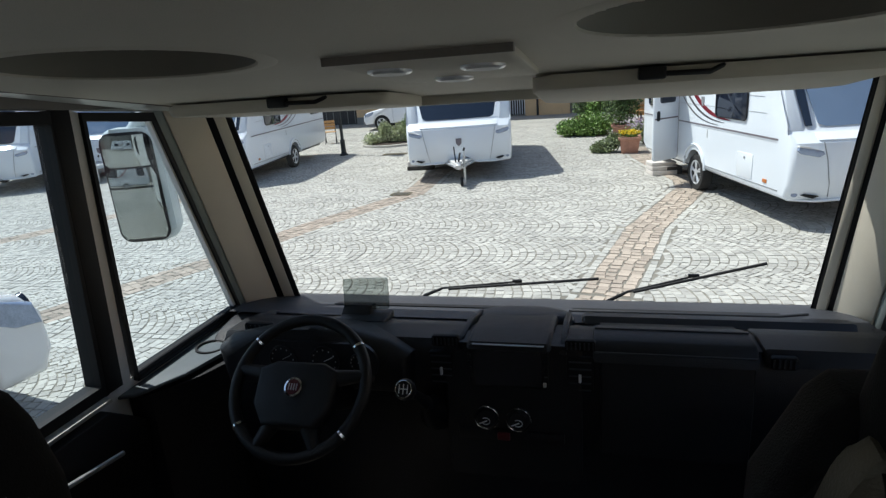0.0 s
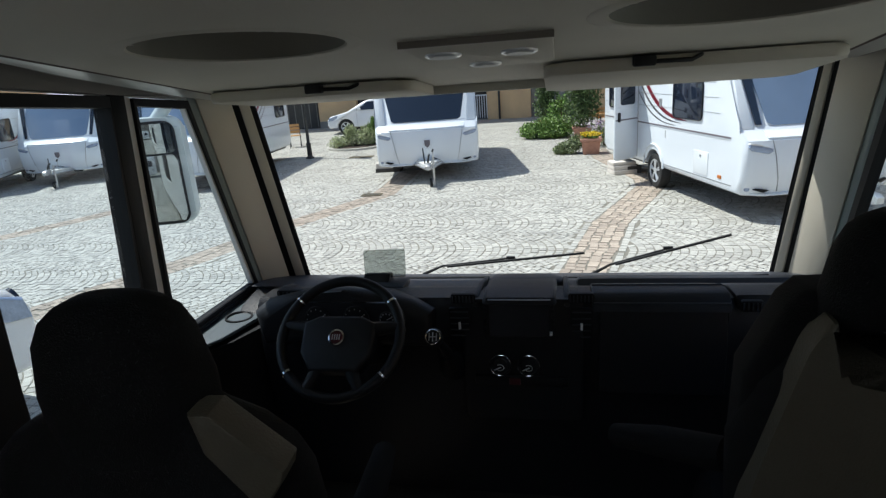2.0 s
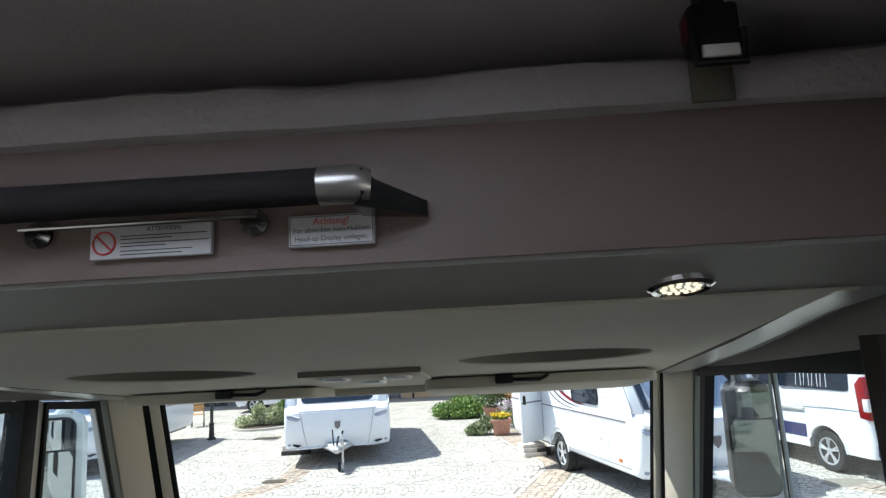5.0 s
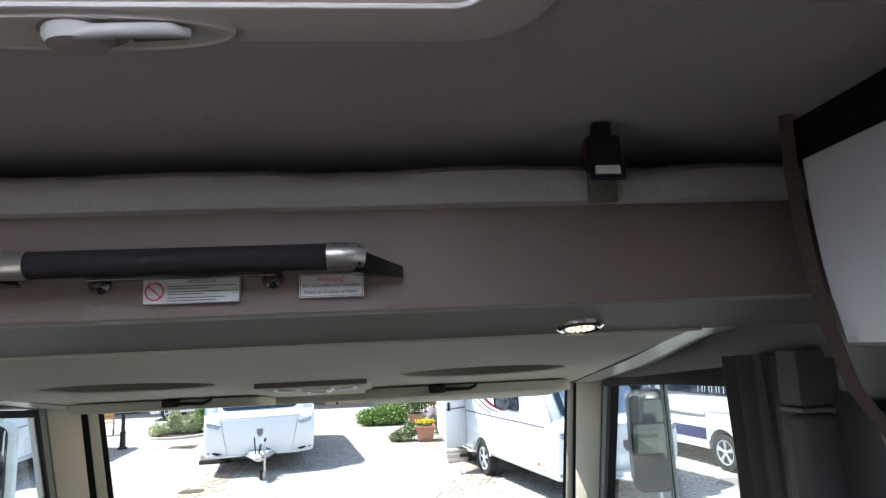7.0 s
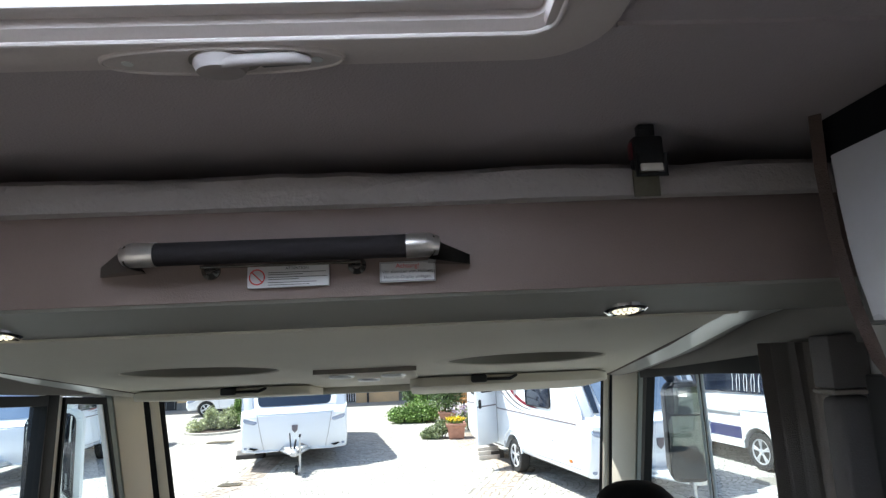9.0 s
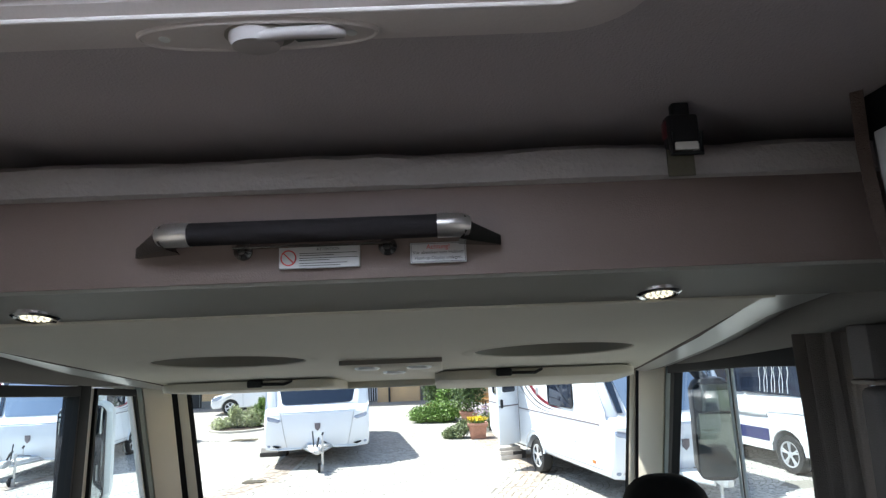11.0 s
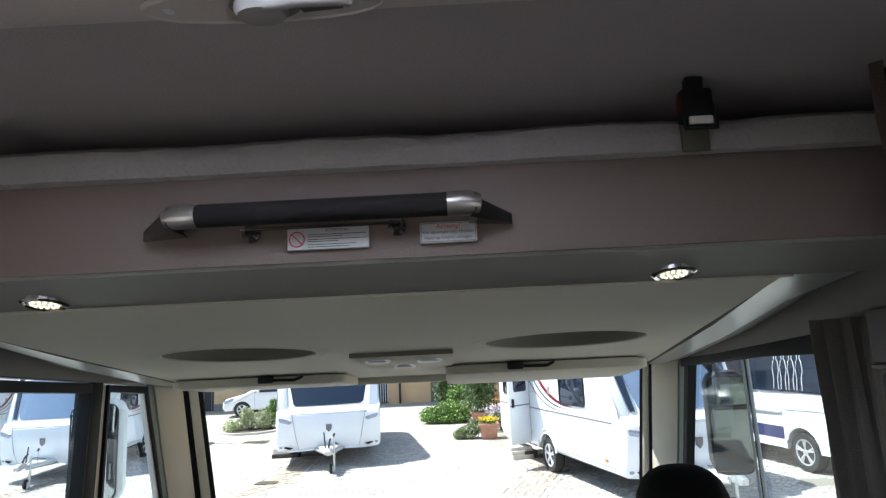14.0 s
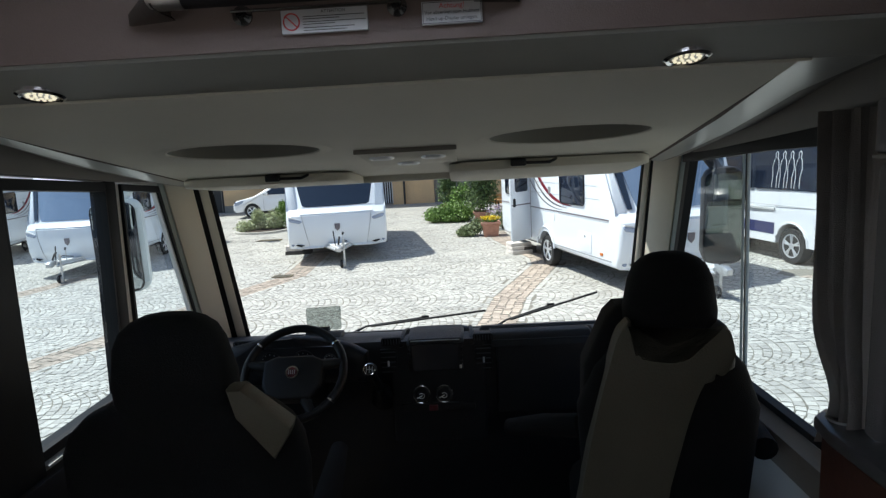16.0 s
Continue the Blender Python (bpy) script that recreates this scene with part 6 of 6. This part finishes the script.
def van():
    t = thing("minibus", "white high-roofed minibus with dark windows and outline decals", "van", m=pose(5.99, 10.25, 0, 0, 0, 10))
    # local: rear axle's near wheel at the origin; the rear lies at y = -0.98, the near side at x = 0
    bm = prism([(-0.98, 0.36), (-1.0, 0.62), (-0.95, 1.1), (-0.86, 2.2), (-0.78, 2.46), (-0.5, 2.54), (3.0, 2.5), (3.5, 2.2), (4.1, 1.25), (4.7, 1.0), (4.8, 0.4)] + [(3.45 + 0.40 * math.cos(a), 0.36 + 0.40 * math.sin(a)) for a in [math.pi * k / 8 for k in range(9)]] + [(0.40 * math.cos(a), 0.36 + 0.40 * math.sin(a)) for a in [math.pi * k / 8 for k in range(9)]], 0.0, 2.0)
    for v in bm.verts:
        if v.co.z > 1.2:
            v.co.x += (1 if v.co.x < 1 else -1) * 0.09 * (v.co.z - 1.2)
    ed = [e for e in bm.edges if (e.verts[0].co.x < 1) == (e.verts[1].co.x < 1) and not any(0.3 < v.co.z < 0.9 and -0.5 < v.co.y < 4.0 for v in e.verts)]
    bmesh.ops.bevel(bm, geom=ed, offset=0.08, segments=3, profile=0.5, affect="EDGES")
    part("body", bm, "carpaint", t, "white bodywork")
    def on_side(z):
        return 0.09 * max(0, z - 1.2)
    for y0_, y1_ in ((-0.62, 1.06), (1.068, 3.1)):
        bm = prism(rrect((y0_ + y1_) / 2, 1.77, y1_ - y0_, 0.78, 0.06, 4), -0.008, 0.02)
        for v in bm.verts:
            v.co.x += on_side(v.co.z)
        w = part("side_window", bm, "darkwin", t, "dark side window")
    bm = bmesh.new()
    for k in range(4):
        y = 0.50 - 0.20 * k
        line = [(y + 0.07, 1.42), (y + 0.06, 1.62), (y + 0.085, 1.80), (y + 0.06, 1.93), (y + 0.028, 1.97), (y + 0.035, 2.06), (y, 2.10), (y - 0.035, 2.06), (y - 0.028, 1.97), (y - 0.06, 1.93), (y - 0.085, 1.78), (y - 0.05, 1.62), (y - 0.06, 1.42)]
        add_tube(bm, [(on_side(z) - 0.011, yy, z) for yy, z in line], 0.008, 5)
    part("outline_decal", bm, "white_ink", t, "white outline decals")
    part("blue_band", box(-0.006, 0.02, 0.45, 3.05, 0.52, 0.74), "bluepaint", t, "blue side band")
    part("rub_strip", box(-0.012, 0.03, 0.45, 3.05, 0.98, 1.03, 0.004), "lightplastic", t)
    part("panel_joint", tube([(0.0, -0.9, 1.08), (0.0, 3.6, 1.08)], 0.005, 6), "seam", t)
    tl_ = part("tail_lamp", prism([(-1.0, 0.95), (-0.80, 0.98), (-0.78, 1.50), (-0.90, 1.62), (-0.96, 1.55)], -0.012, 0.14, bevel=0.012), "taillight", t, "red tail lamp")
    part("reverse_lens", box(-0.016, 0.13, -1.006, -0.90, 1.08, 1.28, 0.006), "lightplastic", tl_, "clear lens")
    bm = prism(rrect(1.0, 1.75, 1.55, 0.72, 0.06, 4), -1.0, -0.97, axis="y")
    for v in bm.verts:
        v.co.y += 0.06 + 0.10 * (v.co.z - 1.2)
    part("rear_window", bm, "darkwin", t, "dark rear window")
    part("rear_bumper", box(0.06, 1.94, -1.06, -0.86, 0.36, 0.62, 0.05), "bluepaint", t, "blue rear bumper")
    pl_ = part("number_plate", box(0.30, 0.85, -1.025, -0.98, 0.86, 1.0, 0.004), "paper", t, "white plate")
    part("plate_bars", box(0.36, 0.82, -1.029, -1.024, 0.90, 0.96), "ink", pl_)
    part("plate_band", box(0.30, 0.35, -1.029, -1.024, 0.862, 0.998), "bluepaint", pl_)
    part("badge", lathe([(0.05, 0), (0.05, 0.015), (0.03, 0.017)], 16, pose(0.75, -0.965, 1.22, 90)), "seam", t)
    for y in (0.0, 3.45):
        wheel_parts(t, 0.12, y, 0.345, -1, 0.22)
        wheel_parts(t, 1.88, y, 0.345, 1, 0.22)
    for y in (-0.02, 3.43):
        part("arch_edge", tube([(-0.004, y + 0.42 * math.cos(a), 0.36 + 0.42 * math.sin(a)) for a in [math.pi * k / 12 for k in range(13)]], 0.02, 8), "carpaint", t)
    bm = bmesh.new()
    for k in range(3):
        add_box(bm, -0.004, 0.01, 2.6 - 0.16 * k, 2.72 - 0.16 * k, 1.17, 1.28)
    part("side_lettering", bm, "decalgrey", t)


van()

# ---- buildings ----
bd_ = thing("ochre_building", "ochre rendered house with dark openings and a tiled roof", "building", m=pose(0, 29.2, 0, 0, 0, -2))
bm = bmesh.new()
for x0, x1 in ((-40, -15.6), (-12.3, -10.2), (-7.6, -4.4), (-3.5, -1.4), (1.2, 20)):
    add_box(bm, x0, x1, 0, 0.4, 0, 2.6)
add_box(bm, -40, 20, 0, 0.4, 2.6, 9.0)
part("wall", bm, "orange", bd_, "ochre rendered wall", smooth=False)
part("plinth", box(-12.3, -10.2, -0.03, 0.0, 0, 0.35), "greydoor", bd_)
for x0, x1, mt in ((-15.6, -12.3, "darkdoor"), (-10.2, -7.6, "darkdoor"), (-1.4, 1.2, "greydoor")):
    d = part("gate", box(x0, x1, 0.22, 0.3, 0, 2.6), mt, bd_, "dark timber gate")
    for k in range(8):
        xx = x0 + (x1 - x0) * (k + 0.5) / 8
        part("board", box(xx - 0.012, xx + 0.012, 0.20, 0.22, 0.05, 2.55), "greydoor" if mt == "darkdoor" else "seam", d)
part("inner_wall", box(-4.4, -3.5, 0.9, 1.0, 0, 2.6), "darkdoor", bd_)
gt = part("white_gate", box(-4.4, -3.5, 0.10, 0.14, 1.15, 1.20), "white", bd_, "white barred gate")
for k in range(8):
    part("bar", box(-4.36 + k * 0.115, -4.33 + k * 0.115, 0.10, 0.14, 0.08, 1.15), "white", gt)
part("downpipe", tube([(-2.9, -0.06, 0.0), (-2.9, -0.06, 8.8)], 0.05, 10), "iron", bd_, "dark downpipe")
for k in range(8):
    x = -36 + 6.5 * k
    w = part("window", box(x, x + 1.2, 0.05, 0.09, 3.7, 5.2), "darkwin", bd_, "upper window")
    part("sill", box(x - 0.1, x + 1.3, -0.08, 0.05, 3.62, 3.70), "stonewhite", w)
    part("frame", box(x + 0.56, x + 0.64, -0.004, 0.05, 3.7, 5.2), "white", w)
part("roof", prism([(-1.0, 8.9), (-1.0, 9.02), (4.0, 12.0), (9.0, 9.02), (9.0, 8.9)], -40.5, 20.5), "tile", bd_, "reddish tiled roof")
side_b = thing("grey_house", "pale rendered house closing the yard's side", "building")
part("wall", box(24, 24.5, -30, 60, 0, 7), "orange", side_b)
part("roof", prism([(23.5, 7), (30, 10.5), (30, 7)], -30, 60, axis="y"), "tile", side_b)
# Added out of sight behind, so the mirrors have something dark to reflect.
back_b = thing("barn", "dark timber barn added behind the motorhome for its mirrors to reflect", "building")
part("wall", box(-40, 24, -24.5, -24, 0, 6), "greydoor", back_b)
part("roof", prism([(-24.0, 6), (-30, 9), (-30, 6)], -40, 24), "tile", back_b)


# ---- plants ----
def foliage(blobs, n, size, seed, droop=0.0):
    """Many small leaves inside ellipsoids (x, y, z, rx, ry, rz), denser towards their skins."""
    r = random.Random(seed)
    verts, faces = [], []
    for i in range(n):
        bx, by, bz, rx, ry, rz = blobs[i % len(blobs)]
        d = Vector((r.gauss(0, 1), r.gauss(0, 1), r.gauss(0, 1))).normalized() * (r.random() ** 0.4) * r.uniform(0.8, 1.12)
        p = Vector((bx + d.x * rx, by + d.y * ry, max(0.015, bz + d.z * rz)))
        a = Vector((r.gauss(0, 1), r.gauss(0, 1), r.gauss(0, 1) - droop)).normalized()
        b = a.orthogonal().normalized()
        b.rotate(Matrix.Rotation(r.uniform(0, 6.3), 3, a))
        s = size * r.uniform(0.6, 1.4)
        k = len(verts)
        verts.extend([tuple(p - a * s * 0.5), tuple(p + b * s * 0.28), tuple(p + a * s * 0.5), tuple(p - b * s * 0.28)])
        faces.append((k, k + 1, k + 2, k + 3))
    return verts, faces


def shrub(label, x, y, blobs, n, size, material, seed, name="shrub", stems=5, extra=None):
    t = thing(name, label, "plant", m=pose(x, y, 0))
    v, f = foliage(blobs, n, size, seed)
    mesh_object("crown", v, f, material, t)
    r = random.Random(seed + 5)
    bm = bmesh.new()
    for k in range(stems):
        b = blobs[k % len(blobs)]
        add_tube(bm, [(b[0] * 0.4 + r.uniform(-0.05, 0.05), b[1] * 0.4, 0.0), (b[0] * 0.8, b[1] * 0.8, b[2] * 0.6), (b[0] + r.uniform(-0.1, 0.1), b[1], b[2] + b[5] * 0.5)], [0.02, 0.014, 0.005], 6)
    part("stem", bm, "bark", t)
    if extra:
        v, f = foliage(extra[0], extra[1], extra[2], seed + 9)
        mesh_object("blossom", v, f, extra[3], t)
    return t


def planter(x, y, w, h, label):
    t = thing("plant_pot", label, "plant pot", "terracotta pots", pose(x, y, 0))
    bm = bmesh.new()
    prof4 = [(w * 0.40, 0), (w * 0.48, h * 0.8), (w * 0.55, h * 0.82), (w * 0.56, h), (w * 0.50, h), (w * 0.46, h * 0.9)]
    loops = [[bm.verts.new((sx * a, sy * a, z)) for sx, sy in ((-1, -1), (1, -1), (1, 1), (-1, 1))] for a, z in prof4]
    for a, b in zip(loops, loops[1:]):
        for i in range(4):
            bm.faces.new((a[i], a[(i + 1) % 4], b[(i + 1) % 4], b[i]))
    bm.faces.new(loops[0][::-1])
    bmesh.ops.bevel(bm, geom=bm.edges[:], offset=0.012, segments=2, profile=0.5, affect="EDGES")
    part("pot", bm, "terracotta", t)
    part("earth", box(-w * 0.45, w * 0.45, -w * 0.45, w * 0.45, h * 0.82, h * 0.88), "soil", t)
    return t


planter(0.72, 16.1, 0.50, 0.42, "square terracotta pot on the setts")
shrub("yellow flowers in a terracotta pot", 0.72, 16.1, [(0, 0, 0.48, 0.24, 0.24, 0.09)], 500, 0.07, "leaf", 3, "flowering_plant", 4, ([(0, 0, 0.53, 0.28, 0.28, 0.06)], 420, 0.06, "flower"))
shrub("low green shrub beside the terracotta pot", 0.12, 16.25, [(0, 0, 0.18, 0.30, 0.35, 0.22), (0.22, 0.0, 0.30, 0.22, 0.3, 0.24), (-0.2, 0, 0.12, 0.2, 0.25, 0.14)], 2600, 0.065, "leafgrey", 4)
shrub("lilac flowering bush behind the pot", 1.15, 17.6, [(0, 0, 0.35, 0.5, 0.4, 0.35), (0.4, 0, 0.45, 0.35, 0.3, 0.35)], 2200, 0.06, "leafgrey", 5, "shrub", 6, ([(0, 0, 0.62, 0.5, 0.4, 0.16), (0.4, 0, 0.70, 0.3, 0.3, 0.16)], 700, 0.055, "lilac"))
shrub("low spreading bright green bush", -0.50, 20.2, [(-0.5, 0, 0.28, 0.45, 0.5, 0.30), (0.0, 0, 0.36, 0.5, 0.5, 0.38), (0.5, 0.1, 0.36, 0.45, 0.5, 0.36), (0.15, -0.2, 0.2, 0.7, 0.4, 0.2)], 9000, 0.07, "leaf", 6, stems=8)
for x, y, h, w, sd in ((0.62, 19.3, 2.3, 0.62, 7), (-0.55, 22.6, 2.5, 0.5, 8)):
    planter(x, y, 0.55, 0.42, "terracotta pot under a conifer")
    shrub("dark upright conifer in a pot", x, y, [(0, 0, 0.9, w, w, 0.55), (0.05, 0, 1.4, w * 0.95, w * 0.95, 0.6), (-0.05, 0.05, h * 0.82, w * 0.7, w * 0.7, 0.55), (0, 0, h, w * 0.4, w * 0.4, 0.45)], 6500, 0.085, "leafdark", sd, "conifer", 3)
shrub("thin leafy plant by the bush", -0.25, 21.0, [(0, 0, 0.75, 0.25, 0.25, 0.45), (0.3, 0, 1.0, 0.25, 0.25, 0.4)], 700, 0.10, "leaf", 12)
kerb = thing("planting_island", "round kerbed planting bed in the paving", "planting bed", m=pose(-7.2, 20.2, 0))
part("kerb", lathe([(1.0, 0.0), (1.0, 0.08), (0.88, 0.08), (0.88, 0.0)], 40), "sett", kerb, "granite kerb ring")
part("earth", lathe([(0.87, 0.02), (0.87, 0.06), (0.4, 0.10), (0.01, 0.12)], 30), "soil", kerb)
shrub("silvery green weeds and grasses in the planting bed", -7.2, 20.2, [(-0.55, -0.2, 0.22, 0.40, 0.5, 0.26), (0.0, 0, 0.32, 0.5, 0.5, 0.36), (0.40, 0.1, 0.40, 0.32, 0.4, 0.42), (-0.15, -0.1, 0.55, 0.25, 0.3, 0.30)], 6500, 0.055, "leafsilver", 13, stems=9)
shrub("dark green bush in the planting bed", -6.65, 20.5, [(0, 0, 0.45, 0.24, 0.28, 0.45), (0.1, 0, 0.8, 0.16, 0.2, 0.28)], 2200, 0.07, "leaf", 14)

# ---- small things in the yard ----
lpst = thing("lamp_post", "slim black cast-iron lamp post", "lamp post", m=pose(-7.95, 17.75, 0))
part("foot", lathe([(0.13, 0), (0.13, 0.05), (0.08, 0.10), (0.07, 0.45), (0.09, 0.48), (0.05, 0.52)], 16), "iron", lpst)
part("shaft", lathe([(0.05, 0.5), (0.045, 2.0), (0.035, 3.6)], 12), "iron", lpst)
part("lantern", lathe([(0.05, 3.6), (0.12, 3.65), (0.18, 4.05), (0.20, 4.08), (0.05, 4.3)], 8), "iron", lpst)


def folding_chair(x, y, rz, label):
    t = thing("garden_chair", label, "chair", "garden chairs", pose(x, y, 0, 0, 0, rz))
    for s in (-0.2, 0.2):
        part("leg", tube([(s, -0.25, 0.0), (s, 0.22, 0.85)], 0.016, 8), "iron", t)
        part("leg", tube([(s, 0.25, 0.0), (s, -0.22, 0.45)], 0.016, 8), "iron", t)
    for k in range(5):
        part("seat_slat", box(-0.22, 0.22, -0.22 + 0.085 * k, -0.15 + 0.085 * k, 0.44, 0.46, 0.004), "chairwood", t)
    for k in range(3):
        part("back_slat", box(-0.22, 0.22, 0.12 + 0.05 * k, 0.14 + 0.05 * k, 0.56 + 0.12 * k, 0.65 + 0.12 * k, 0.004), "chairwood", t)
    return t


folding_chair(-10.0, 21.3, 200, "slatted wooden garden chair with dark legs")
folding_chair(1.35, 20.2, 20, "yellow-brown slatted garden chair by the conifers")
folding_chair(2.0, 19.4, -60, "yellow-brown slatted garden chair by the conifers")
gtab = thing("garden_table", "round wooden garden table beside the chairs", "table", m=pose(1.2, 19.6, 0))
part("top", lathe([(0.36, 0.70), (0.38, 0.71), (0.38, 0.73), (0.36, 0.74)], 28), "chairwood", gtab)
part("column", lathe([(0.22, 0), (0.2, 0.03), (0.03, 0.06), (0.03, 0.70)], 16), "iron", gtab)

stp = thing("door_step", "white stone step block below the caravan door", "step", m=pose(1.26, 12.95, 0, 0, 0, 15))
for k, (a, b) in enumerate(((0.0, 0.10), (0.105, 0.19), (0.195, 0.27))):
    part("slab", box(-0.30, 0.20, -0.22 + 0.03 * k, 0.22, a, b, 0.012), "stonewhite", stp)
part("recess", box(0.0, 0.30, -0.20, 0.20, 0.0, 0.17), "plankdark", stp)
stp2 = thing("side_step", "white step on a dark plank beside the caravan", "step", m=pose(-4.40, 14.5, 0, 0, 0, 3))
part("plank", box(-0.35, 0.30, -0.15, 0.2, 0.0, 0.10, 0.008), "plankdark", stp2, "dark plank")
part("block", box(-0.33, 0.10, -0.12, 0.18, 0.10, 0.24, 0.012), "stonewhite", stp2)


def drain(x, y, w, h, label):
    t = thing("drain_cover", label, "drain", "drain covers", pose(x, y, 0.012))
    part("frame", prism(rrect(0, 0, w, h, 0.02), 0.0, 0.014, axis="z", bevel=0.003), "rusty", t)
    for k in range(5):
        part("slot", box(-w * 0.40, w * 0.40, h * (-0.36 + 0.18 * k) - 0.012, h * (-0.36 + 0.18 * k) + 0.012, 0.0142, 0.0150), "iron", t)


drain(-3.96, 11.42, 0.42, 0.27, "rusty iron drain cover among the setts")
drain(-6.15, 17.5, 0.75, 0.35, "flat dark iron drain grate in the paving")
band_setts()
